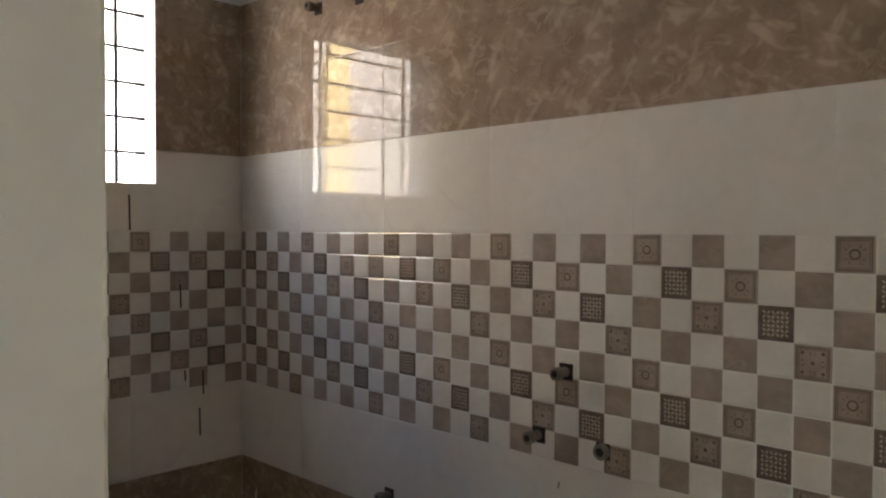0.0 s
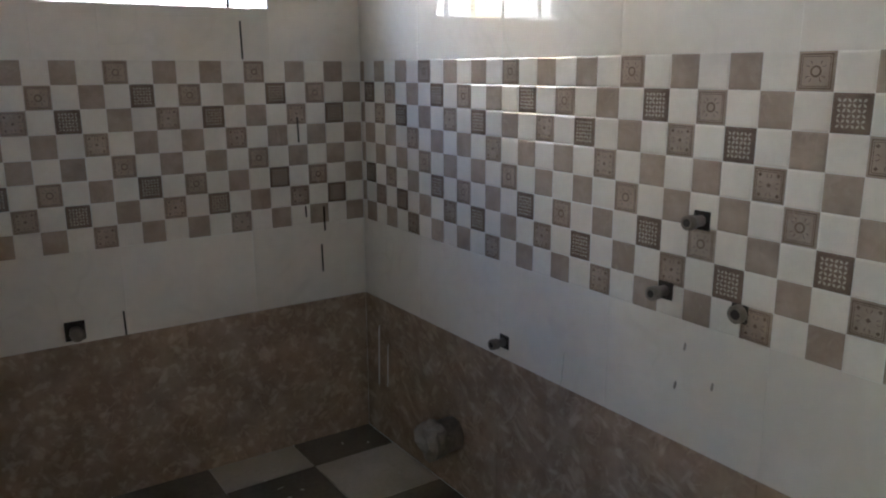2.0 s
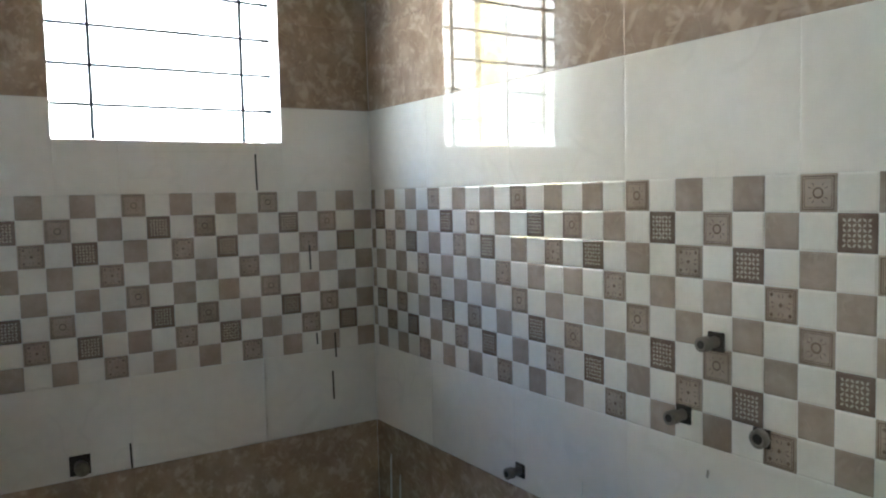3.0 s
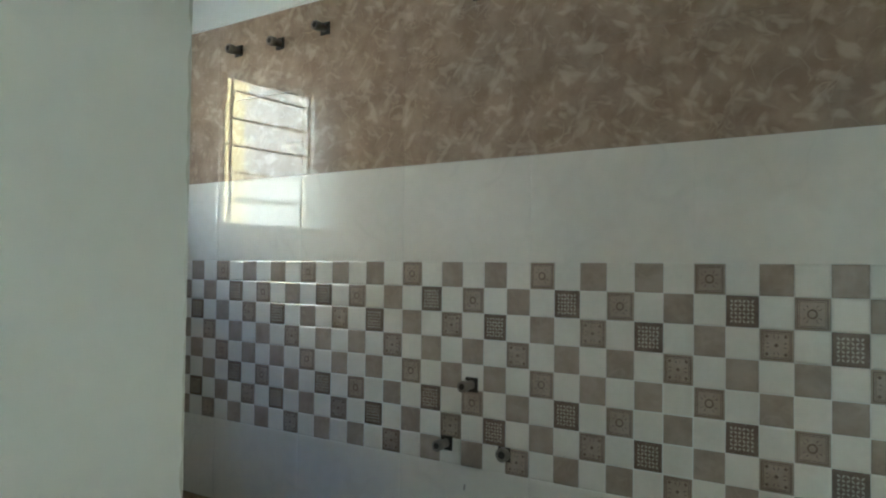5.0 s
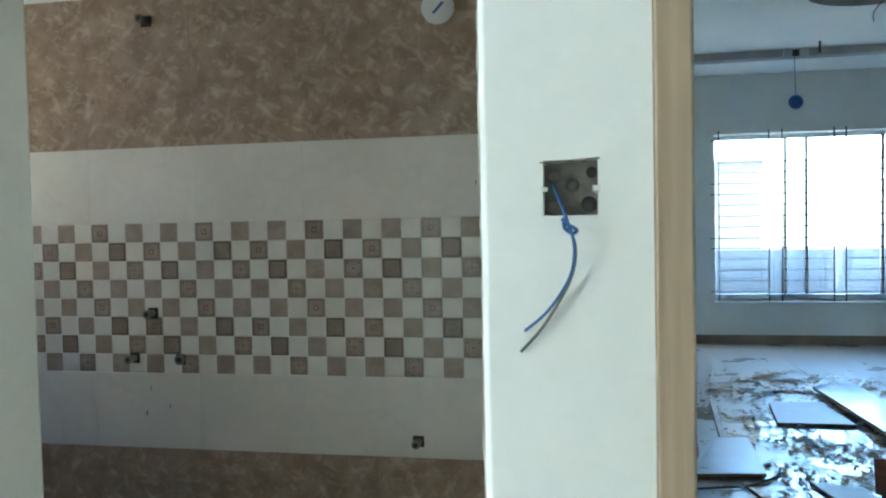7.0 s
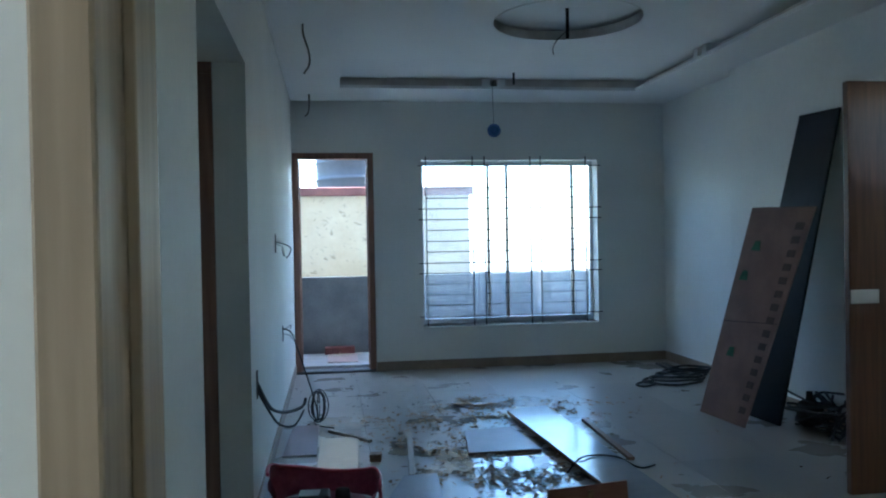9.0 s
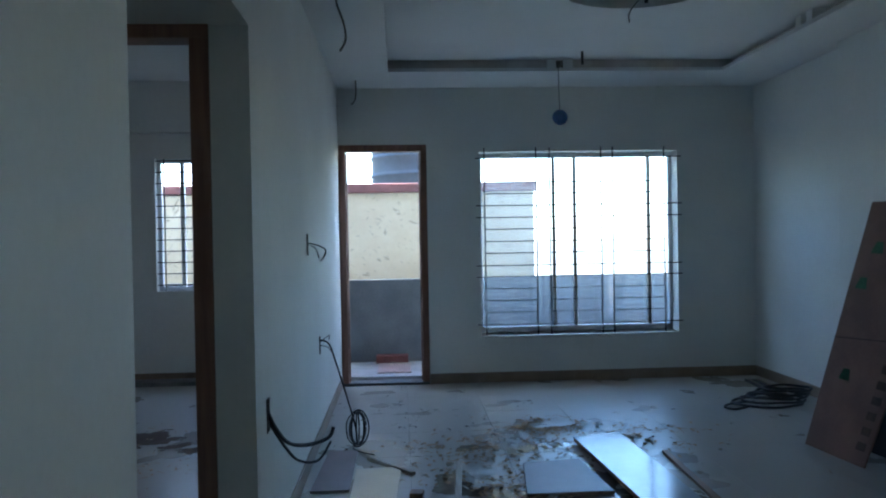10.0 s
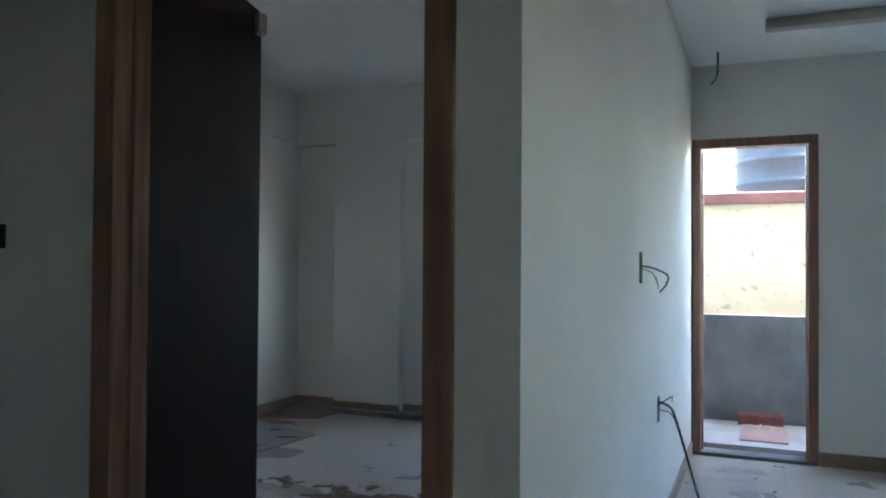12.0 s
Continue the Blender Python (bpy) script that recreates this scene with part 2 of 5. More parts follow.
CARD = mat("brown_cardboard", (0.25, 0.145, 0.11), (0.19, 0.108, 0.082), 5.0, 0.8, bump=0.2)
CARD_PRINT = mat("dark_print", (0.10, 0.065, 0.05), (0.07, 0.045, 0.035), 30.0, 0.8, bump=0.0)
GREEN_PRINT = mat("green_print", (0.05, 0.14, 0.07), (0.035, 0.10, 0.05), 30.0, 0.8, bump=0.0)
BAG = mat("red_woven_bag", (0.38, 0.10, 0.14), (0.26, 0.06, 0.09), 25.0, 0.5, bump=0.3)
BAG_RIM = mat("red_bag_rim", (0.48, 0.06, 0.09), (0.36, 0.04, 0.06), 25.0, 0.35, bump=0.1)
BAG_IN = mat("pink_bag_lining", (0.42, 0.22, 0.26), (0.30, 0.14, 0.18), 18.0, 0.5, bump=0.3)
WET = mat("wet_floor_film", (0.27, 0.225, 0.18), (0.17, 0.14, 0.11), 7.0, 0.02, 0.12, bump=0.35, fine=26)
SHAVING = mat("wood_shavings", (0.50, 0.35, 0.21), (0.33, 0.21, 0.12), 40.0, 0.85, bump=0.3)
DIRT = mat("brown_dirt", (0.13, 0.09, 0.066), (0.085, 0.058, 0.042), 12.0, 0.95, bump=0.5)
def dusty_glass():
    """Clear pane under a film of building dust that scatters the daylight behind it."""
    m = bpy.data.materials.new("dusty_glass")
    m.use_nodes = True
    nt = m.node_tree
    nt.nodes.remove(nt.nodes["Principled BSDF"])
    clear, dust, gloss = (nt.nodes.new(n) for n in ("ShaderNodeBsdfTransparent", "ShaderNodeBsdfTranslucent", "ShaderNodeBsdfGlossy"))
    clear.inputs[0].default_value, dust.inputs[0].default_value = (0.90, 0.94, 0.95, 1), (0.78, 0.82, 0.84, 1)
    gloss.inputs["Roughness"].default_value = 0.05
    geo, cloud, amount = (nt.nodes.new(n) for n in ("ShaderNodeNewGeometry", "ShaderNodeTexNoise", "ShaderNodeMapRange"))
    cloud.inputs["Scale"].default_value, cloud.inputs["Detail"].default_value = 5.0, 6
    amount.inputs["To Min"].default_value, amount.inputs["To Max"].default_value = 0.03, 0.15
    a, b = nt.nodes.new("ShaderNodeMixShader"), nt.nodes.new("ShaderNodeMixShader")
    b.inputs[0].default_value = 0.05
    for x, y in ((geo.outputs["Position"], cloud.inputs["Vector"]), (cloud.outputs["Fac"], amount.inputs["Value"]), (amount.outputs[0], a.inputs[0]), (clear.outputs[0], a.inputs[1]), (dust.outputs[0], a.inputs[2]),
                 (a.outputs[0], b.inputs[1]), (gloss.outputs[0], b.inputs[2]), (b.outputs[0], nt.nodes["Material Output"].inputs["Surface"])):
        nt.links.new(x, y)
    return m


GLASS = dusty_glass()
PAINT_DRIP = mat("white_paint_drip", (0.74, 0.72, 0.66), (0.64, 0.62, 0.56), 30.0, 0.7, bump=0.2)


# ---------------- mesh helpers ----------------
def quadbox(bm, x0, y0, z0, x1, y1, z1, bev=0.0):
    r = bmesh.ops.create_cube(bm, size=1.0)
    for v in r["verts"]:
        v.co = Vector(((x0 + x1) / 2 + v.co.x * (x1 - x0), (y0 + y1) / 2 + v.co.y * (y1 - y0), (z0 + z1) / 2 + v.co.z * (z1 - z0)))
    if bev:
        edges = {e for v in r["verts"] for e in v.link_edges}
        bmesh.ops.bevel(bm, geom=list(edges), offset=bev, segments=2, affect="EDGES", profile=0.5)


def box(x0, y0, z0, x1, y1, z1, bev=0.0):
    bm = bmesh.new()
    quadbox(bm, x0, y0, z0, x1, y1, z1, bev)
    return bm


def prism(points, z0, z1, bev=0.003):
    """An upright prism over a polygon of (x, y)."""
    bm = bmesh.new()
    f = bm.faces.new([bm.verts.new((x, y, z0)) for x, y in points])
    e = bmesh.ops.extrude_face_region(bm, geom=[f])
    for v in e["geom"]:
        if isinstance(v, bmesh.types.BMVert):
            v.co.z = z1
    bmesh.ops.recalc_face_normals(bm, faces=bm.faces)
    if bev:
        bmesh.ops.bevel(bm, geom=list(bm.edges), offset=bev, segments=1, affect="EDGES")
    return bm


def slab_between(a, b, c, d, thick, bev=0.002):
    """A flat board with corners a, b, c, d and a thickness behind them."""
    bm = bmesh.new()
    a, b, c, d = (Vector(p) for p in (a, b, c, d))
    n = (b - a).cross(d - a).normalized() * -thick
    vs = [bm.verts.new(p) for p in (a, b, c, d)]
    ws = [bm.verts.new(p + n) for p in (a, b, c, d)]
    bm.faces.new(vs)
    bm.faces.new(ws[::-1])
    for i in range(4):
        j = (i + 1) % 4
        bm.faces.new((vs[j], vs[i], ws[i], ws[j]))
    bmesh.ops.recalc_face_normals(bm, faces=bm.faces)
    if bev:
        bmesh.ops.bevel(bm, geom=list(bm.edges), offset=bev, segments=1, affect="EDGES")
    return bm


def smooth_line(points, steps=6):
    pts = [Vector(p) for p in points]
    out = []
    for i in range(len(pts) - 1):
        p0, p1, p2, p3 = pts[max(i - 1, 0)], pts[i], pts[i + 1], pts[min(i + 2, len(pts) - 1)]
        for k in range(steps):
            t = k / steps
            out.append(0.5 * (2 * p1 + (p2 - p0) * t + (2 * p0 - 5 * p1 + 4 * p2 - p3) * t * t + (3 * p1 - p0 - 3 * p2 + p3) * t ** 3))
    out.append(pts[-1])
    return out


def tube(points, radius, sides=8, steps=6, bm=None):
    bm = bm or bmesh.new()
    line = smooth_line(points, steps) if steps > 1 else [Vector(p) for p in points]
    rings = []
    up = Vector((0.31, 0.17, 0.93))
    for i, p in enumerate(line):
        d = (line[min(i + 1, len(line) - 1)] - line[max(i - 1, 0)]).normalized()
        s = d.cross(up)
        if s.length < 0.1:
            s = d.cross(Vector((1, 0, 0)))
        s.normalize()
        u = s.cross(d)
        rings.append([bm.verts.new(p + radius * (math.cos(a) * s + math.sin(a) * u)) for a in [2 * math.pi * k / sides for k in range(sides)]])
    for r0, r1 in zip(rings, rings[1:]):
        for k in range(sides):
            f = bm.faces.new((r0[k], r0[(k + 1) % sides], r1[(k + 1) % sides], r1[k]))
            f.smooth = True
    bm.faces.new(rings[0][::-1])
    bm.faces.new(rings[-1])
    return bm


def lathe(profile, centre, axis="z", sides=24, bm=None, caps=True):
    """Turns (radius, height) pairs round an axis through centre."""
    bm = bm or bmesh.new()
    rings = []
    for r, h in profile:
        ring = []
        for k in range(sides):
            a = 2 * math.pi * k / sides
            p = Vector((r * math.cos(a), r * math.sin(a), h))
            if axis == "-y":
                p = Vector((p.x, -p.z, p.y))
            elif axis == "x":
                p = Vector((p.z, p.x, p.y))
            ring.append(bm.verts.new(Vector(centre) + p))
        rings.append(ring)
    for r0, r1 in zip(rings, rings[1:]):
        for k in range(sides):
            f = bm.faces.new((r0[k], r0[(k + 1) % sides], r1[(k + 1) % sides], r1[k]))
            f.smooth = True
    if caps and profile[0][0] > 1e-4:
        bm.faces.new(rings[0][::-1])
    if caps and profile[-1][0] > 1e-4:
        bm.faces.new(rings[-1])
    bmesh.ops.recalc_face_normals(bm, faces=bm.faces)
    return bm


def mesh_object(name, bm, material):
    me = bpy.data.meshes.new(name)
    bm.to_mesh(me)
    bm.free()
    for m in material if isinstance(material, (list, tuple)) else [material]:
        me.materials.append(m)
    return new(name, me)


def structure(name, bm, material, label="", category=""):
    return tagged(mesh_object(name, bm, material), label, category, kind="structure")


def thing(name, base, label, category, group="", kind=""):
    e = new(name)
    e.empty_display_size = 0.1
    e.location = base
    return tagged(e, label, category, group, kind)


def root(ob):
    m = Matrix.Translation(ob.location)
    return root(ob.parent) @ m if ob.parent else m


def part(name, bm, material, parent, label=""):
    """One mesh in world places, hung under a thing or a part."""
    ob = mesh_object(name, bm, material)
    ob.parent = parent
    ob.matrix_parent_inverse = (root(parent) if parent.type == "EMPTY" else Matrix.Identity(4)).inverted()
    return tagged(ob, label)


def wall(name, x0, y0, x1, y1, z0, z1, material, openings=(), label="plain white putty-finished wall"):
    """A wall with thickness; openings are (from, to, low, high) along its longer side."""
    along = 0 if x1 - x0 >= y1 - y0 else 1
    a0, a1 = (x0, x1) if along == 0 else (y0, y1)
    cuts = sorted({a0, a1, *[c for o in openings for c in o[:2]]})
    bm = bmesh.new()
    for c0, c1 in zip(cuts, cuts[1:]):
        spans = [(z0, z1)]
        for o in openings:
            if o[0] <= c0 + 1e-6 and o[1] >= c1 - 1e-6:
                spans = [s for lo, hi in spans for s in ((lo, min(hi, o[2])), (max(lo, o[3]), hi)) if s[1] - s[0] > 1e-4]
        for lo, hi in spans:
            if along == 0:
                quadbox(bm, c0, y0, lo, c1, y1, hi)
            else:
                quadbox(bm, x0, c0, lo, x1, c1, hi)
    return structure(name, bm, material, label, "wall")


# ---------------- the plan ----------------
BX0, BX1, BY1 = -2.593, 0.491, 1.45       # bathroom, inside its tiles
BF = -0.10                                 # bathroom floor
YP = -0.159                                # bedroom face of the wall with both doors
YB = 0.047                                 # bathroom face of the same wall, on its tiles
WIN_BATH = (0.368, 1.101, 1.527, 2.221)    # bathroom window: y from, y to, low, high
XL, XR, YF = 0.604, 4.55, 7.06             # living room
SLAB = 2.95

# walls of the bathroom
wall_bath = wall("wall_north_bath", -2.81, BY1 + 0.0015, XL, 1.53, -0.3, SLAB, PLASTER, label="wall behind glazed tiles, plastered above")
wall_bwin = wall("wall_west_bath", -2.765, YB - 0.0015, BX0 - 0.0015, BY1 + 0.0015, -0.3, SLAB, PLASTER, [WIN_BATH], "tiled wall with a barred window")
wall_bright = wall("wall_east_bath", BX1 + 0.0015, -0.0015, XL, BY1 + 0.0015, -0.3, SLAB, PLASTER, label="wall between bathroom and living room")
wall_front = structure("wall_doors_west", prism([(-3.12, YP), (-0.394, YP), (-0.427, YB - 0.0015), (-3.12, YB - 0.0015)], -0.3, SLAB, 0.0), PLASTER, "bright plastered wall with a splayed doorway edge", "wall")
structure("lintel_bath", prism([(-0.394, YP), (0.506, YP), (0.506, YB - 0.0015), (-0.427, YB - 0.0015)], 2.12, SLAB, 0.0), PLASTER, "plastered lintel over the bathroom doorway", "wall")
wall("wall_doors_east", 0.506, YP, 4.70, -0.0015, -0.3, SLAB, PLASTER, [(0.745, 1.835, 0.0, 2.14), (0.588, 0.667, 1.347, 1.428)], "bright plastered pier and wall with a doorway")
structure("trim_corner", prism([(0.506, YP), (0.503, YP + 0.001), (0.498, YP + 0.008), (BX1 + 0.0015, YP + 0.024), (BX1 + 0.0015, -0.0015), (0.506, -0.0015)], -0.3, 2.12, 0.0), PLASTER, "rounded plaster corner of the doorway", "trim")
# lobby beside the bathroom and second bedroom
wall("wall_lobby_end", -1.62, 1.53, -1.50, 2.857, -0.3, SLAB, PLASTER)
wall_door = wall("wall_bedroom_door", -3.12, 2.857, XL, 2.977, -0.3, SLAB, PLASTER, [(-0.592, 0.454, 0.0, 2.202)], "plastered wall with a framed doorway")
wall_left = wall("wall_living_west", 0.484, 2.977, XL, 7.65, -0.3, SLAB, PLASTER, label="white putty wall with open wiring boxes")
wall_far = wall("wall_living_north", XL, YF, 4.70, 7.29, -0.3, SLAB, PLASTER, [(XL, 1.423, 0.0, 2.235), (1.915, 3.80, 0.44, 2.16)], "white wall with balcony door and barred window")
wall("wall_living_east", XR, -0.008, 4.70, YF, -0.3, SLAB, PLASTER, [(1.70, 2.69, 0.0, 2.12)], "white wall with the open entrance doorway")
structure("column_living", box(4.42, 3.0, 0.0, XR, 5.42, SLAB), PLASTER, "plastered column standing proud of the wall", "column")
# the side opening is added, out of view, to brighten the bedroom
wall("wall_bedroom_west", -3.12, 2.977, -2.97, 7.50, -0.3, SLAB, PLASTER, [(3.5, 4.15, 1.2, 2.0)], "white bedroom wall with an added unseen opening for light")
wall_bed = wall("wall_bedroom_north", -3.12, 7.50, 0.484, 7.65, -0.3, SLAB, PLASTER, [(-1.20, 0.10, 0.89, 2.18)], "white bedroom wall with a barred window")
structure("column_bedroom", box(-2.52, 7.39, 0.0, -1.868, 7.50, 2.42, 0.004), PLASTER, "shallow plastered pilaster on the bedroom wall", "column")
structure("beam_bedroom", box(-2.97, 7.39, 2.42, 0.484, 7.50, 2.905, 0.004), PLASTER, "plastered beam over the bedroom wall", "beam")
structure("beam_bedroom_west", box(-2.97, 2.977, 2.46, -2.93, 7.39, 2.905, 0.004), PLASTER, "plastered beam along the bedroom wall", "beam")
# first bedroom, behind the camera
wall("wall_first_bedroom_west", -3.12, -4.2, -3.0, YP, -0.3, SLAB, PLASTER, [(-3.2, -1.2, 0.8, 2.2)])
wall("wall_first_bedroom_south", -3.12, -4.32, 3.32, -4.2, -0.3, SLAB, PLASTER)
wall("wall_first_bedroom_east", 3.2, -4.2, 3.32, YP, -0.3, SLAB, PLASTER)

# unseen walls and floor, added to limit daylight through the entrance
wall("wall_light_block", 5.75, -0.5, 5.90, 4.2, -0.3, 2.05, WHITE_WALL, label="unseen wall added to limit light through the entrance")
wall("wall_light_block_end", 4.70, 4.2, 5.90, 4.35, -0.3, SLAB, WHITE_WALL, label="unseen end wall added to block light at the entrance")
structure("floor_corridor", box(4.70, -0.5, -0.3, 5.75, 4.2, 0.0), FLOOR_TILE, "unseen floor added outside the entrance", "floor")
# out of view; continues the building eastwards to block the sun
wall("wall_sun_block", 4.70, 7.10, 9.0, 7.29, -4.0, SLAB, WHITE_WALL, label="unseen outer wall added as a sun block beside the living room")

# ceilings
# extended unseen over the balcony and eastwards to keep the sun off
structure("ceiling", box(-3.2, -4.32, SLAB, 9.0, 8.32, 3.10), CEILING, "white painted concrete ceiling slab, extended unseen to block sun", "ceiling")
structure("ceiling_lobby", box(-1.50, 1.53, 2.18, XL, 2.857, SLAB - 0.002), PLASTER, "lowered white soffit over the lobby", "ceiling")
structure("ceiling_bedroom", box(-2.97, 2.977, 2.905, 0.484, 7.50, SLAB - 0.002), CEILING, "plain white bedroom ceiling", "ceiling")


def living_ceiling():
    """Lowered border, a gap for cove lighting, and the raised field with a round recess."""
    bm = bmesh.new()
    ix0, ix1, iy0, iy1, low, lip, top = 1.09, 3.96, 2.3, 6.37, 2.76, 2.79, 2.865
    for x0, y0, x1, y1 in ((XL, -0.008, ix0, YF), (ix1, -0.008, XR, YF), (ix0, -0.008, ix1, iy0), (ix0, iy1, ix1, YF)):
        quadbox(bm, x0 + 0.001, y0 + 0.001, low, x1 - 0.001 if x1 == XR else x1, y1 - 0.001 if y1 == YF else y1, lip)
    cx, cy, rad, n = 2.66, 4.42, 0.52, 40
    outer = [(ix0 - 0.25, iy0 - 0.25), (ix1 + 0.25, iy0 - 0.25), (ix1 + 0.25, iy1 + 0.25), (ix0 - 0.25, iy1 + 0.25)]
    ring = [bm.verts.new((cx + rad * math.cos(2 * math.pi * k / n), cy + rad * math.sin(2 * math.pi * k / n), top)) for k in range(n)]
    rim = []
    for k in range(n):
        a = 2 * math.pi * k / n
        c, s = math.cos(a), math.sin(a)
        tx = ((outer[1][0] - cx) if c > 0 else (cx - outer[0][0])) / max(abs(c), 1e-6)
        ty = ((outer[2][1] - cy) if s > 0 else (cy - outer[0][1])) / max(abs(s), 1e-6)
        t = min(tx, ty)
        rim.append(bm.verts.new((cx + t * c, cy + t * s, top)))
    for k in range(n):
        j = (k + 1) % n
        bm.faces.new((ring[k], ring[j], rim[j], rim[k]))
    return structure("ceiling_living", bm, CEILING, "white false ceiling with a lowered border", "ceiling")


living_ceiling()
bm = bmesh.new()
for x0, y0, x1, y1 in ((1.035, 2.235, 1.05, 6.43), (4.08, 2.235, 4.10, 6.43), (1.05, 2.235, 4.08, 2.25), (1.05, 6.415, 4.08, 6.43)):
    quadbox(bm, x0, y0, 2.79, x1, y1, 2.865)
structure("trim_cove", bm, COVE, "grey-brown back of the cove gap", "trim")
structure("trim_round_recess", lathe([(0.52, 2.862), (0.52, 2.93)], (2.66, 4.42, 0), sides=40, caps=False), COVE, "grey-brown rim of the round recess", "trim")


def cove_block(x, y, dx, dy):
    """White block that breaks the cove gap, with a square wiring hole."""
    t = thing("cove_block", (x, y, 2.79), "white gypsum block with a square wiring hole in the cove", "ceiling block", "cove blocks")
    if dx:
        part("block", box(x - 0.11, y, 2.79, x - 0.035, y + 0.10, 2.864, 0.002), CEILING, t)
        part("block", box(x + 0.035, y, 2.79, x + 0.11, y + 0.10, 2.864, 0.002), CEILING, t)
        # dark plate paints the shade of the wiring hole
        part("wiring_hole_shade", box(x - 0.03, y + 0.04, 2.80, x + 0.03, y + 0.05, 2.855), HOLE_SHADE, t, "dark plate painted for the shade in the wiring hole")
    else:
        part("block", box(x - 0.10, y - 0.11, 2.79, x, y - 0.035, 2.864, 0.002), CEILING, t)
        part("block", box(x - 0.10, y + 0.035, 2.79, x, y + 0.11, 2.864, 0.002), CEILING, t)
        # same plate for the other wall, shade put into its colour
        part("wiring_hole_shade", box(x - 0.05, y - 0.03, 2.80, x - 0.04, y + 0.03, 2.855), HOLE_SHADE, t, "dark plate painted for the shade in the wiring hole")


cove_block(2.55, 6.375, 1, 0)
cove_block(4.065, 5.05, 0, 1)

# floors
structure("floor_bath", box(-2.80, YP, -0.3, XL, 1.53, BF - 0.012), CEMENT, "cement bed under the bathroom tiles", "floor")
floor_living = structure("floor_living", box(XL, YP, -0.3, 4.70, 7.29, -0.010), CEMENT, "floor bed under polished tiles", "floor")
structure("floor_lobby", box(-1.62, 1.53, -0.3, XL, 2.857, 0.0), FLOOR_TILE, "dusty cream floor of the lobby", "floor")
structure("floor_bedroom", box(-3.12, 2.857, -0.3, XL, 7.65, 0.0), FLOOR_TILE, "dusty cream bedroom floor with dirt", "floor")
structure("floor_first_bedroom", box(-3.12, -4.32, -0.3, 3.32, YP, 0.0), FLOOR_TILE, "dusty cream bedroom floor", "floor")
structure("floor_balcony", box(-3.2, 7.29, -0.3, 9.0, 8.32, 0.04), BALCONY, "grey balcony floor", "floor")

# skirting
sk = 0.095
for nm, b in (("baseboard_living_north", (1.425, YF - 0.014, 0, XR, YF, sk)), ("baseboard_living_west", (XL, 2.977, 0, XL + 0.012, YF - 0.015, sk)),
              ("baseboard_living_east", (XR - 0.014, 5.43, 0, XR, YF - 0.015, sk)), ("baseboard_column", (4.406, 3.0, 0, 4.42, 5.434, sk)),
              ("baseboard_bedroom_north", (-1.868, 7.486, 0, 0.484, 7.50, sk)), ("baseboard_bedroom_pilaster", (-2.53, 7.376, 0, -1.858, 7.39, sk)),
              ("baseboard_bedroom_corner", (-2.955, 7.486, 0, -2.52, 7.50, sk)), ("baseboard_bedroom_west", (-2.97, 2.98, 0, -2.956, 7.486, sk))):
    structure(nm, box(*b, 0.003), SKIRT, "brown tile skirting along the wall", "baseboard")

# outside: ground, balcony parapet, neighbours
bm = bmesh.new()
bmesh.ops.create_grid(bm, x_segments=8, y_segments=8, size=900)
for v in bm.verts:
    v.co.z = -4.0
structure("ground", bm, GROUND, "dry earth ground far below", "ground")
structure("parapet", box(-3.2, 8.20, 0.0, 9.0, 8.32, 0.925, 0.006), CONCRETE, "grey cement-plastered balcony parapet", "parapet")

house = thing("neighbour_house", (0.0, 9.0, -4.0), "pale yellow weathered house with a red coping", "house")
part("wall", box(-7.0, 9.0, -4.0, 2.76, 9.2, 1.91), YELLOW_WALL, house)
part("coping", box(-7.05, 8.95, 1.91, 2.80, 9.25, 2.02, 0.012), RED_PAINT, house, "faded red painted coping")
part("roof", box(-7.0, 9.2, 1.55, 2.76, 13.0, 1.70), CONCRETE, house, "flat cement roof slab")
part("side_wall", box(2.60, 9.2, -4.0, 2.76, 13.0, 1.55), YELLOW_WALL, house)

tank = thing("water_tank", (1.5, 10.9, 1.70), "ribbed black plastic water tank on the roof", "water tank")
prof = [(0.70, 1.70)]
for k in range(5):
    z = 1.80 + k * 0.25
    prof += [(0.72, z), (0.72, z + 0.17), (0.738, z + 0.185), (0.738, z + 0.21), (0.72, z + 0.225)]
prof += [(0.70, 3.08), (0.35, 3.2)]
part("body", lathe(prof, (1.5, 10.9, 0), sides=32), TANK, tank)
part("lid", lathe([(0.24, 3.2), (0.24, 3.27), (0.05, 3.30)], (1.5, 10.9, 0), sides=24), TANK, tank, "round black lid")

house2 = thing("white_house", (-7.0, 1.0, -4.0), "white house with a yellow band beside the bathroom", "house")
part("wall", box(-11.0, -7.0, -4.0, -6.6, 9.0, 4.6), WHITE_WALL, house2)
part("band", box(-6.6, -2.25, -4.0, -6.5, -1.96, 4.6), YELLOW_BAND, house2, "yellow painted vertical band")
part("roof", box(-11.1, -7.1, 4.6, -6.4, 9.1, 4.75), CONCRETE, house2)


# ---------------- windows and doors ----------------
def grille(name, base, across, x0, x1, z0, z1, y, verticals, rows, label, partial=()):
    """Square-rod window grille; across is 'x' or 'y'."""
    t = thing(name, base, label, "window grille")
    def bar(a0, b0, a1, b1, r=0.005):
        if across == "x":
            return box(a0 - r, y - r, b0 - r, a1 + r, y + r, b1 + r, 0.001)
        return box(y - r, a0 - r, b0 - r, y + r, a1 + r, b1 + r, 0.001)
    for v in verticals:
        part("upright_rod", bar(v, z0, v, z1, 0.0058), IRON, t)
    for a0, a1, z in rows:
        part("cross_rod", bar(a0, z, a1, z), IRON, t)
    return t


V6 = (1.961, 2.449, 2.575, 3.066, 3.177, 3.668)
rows = []
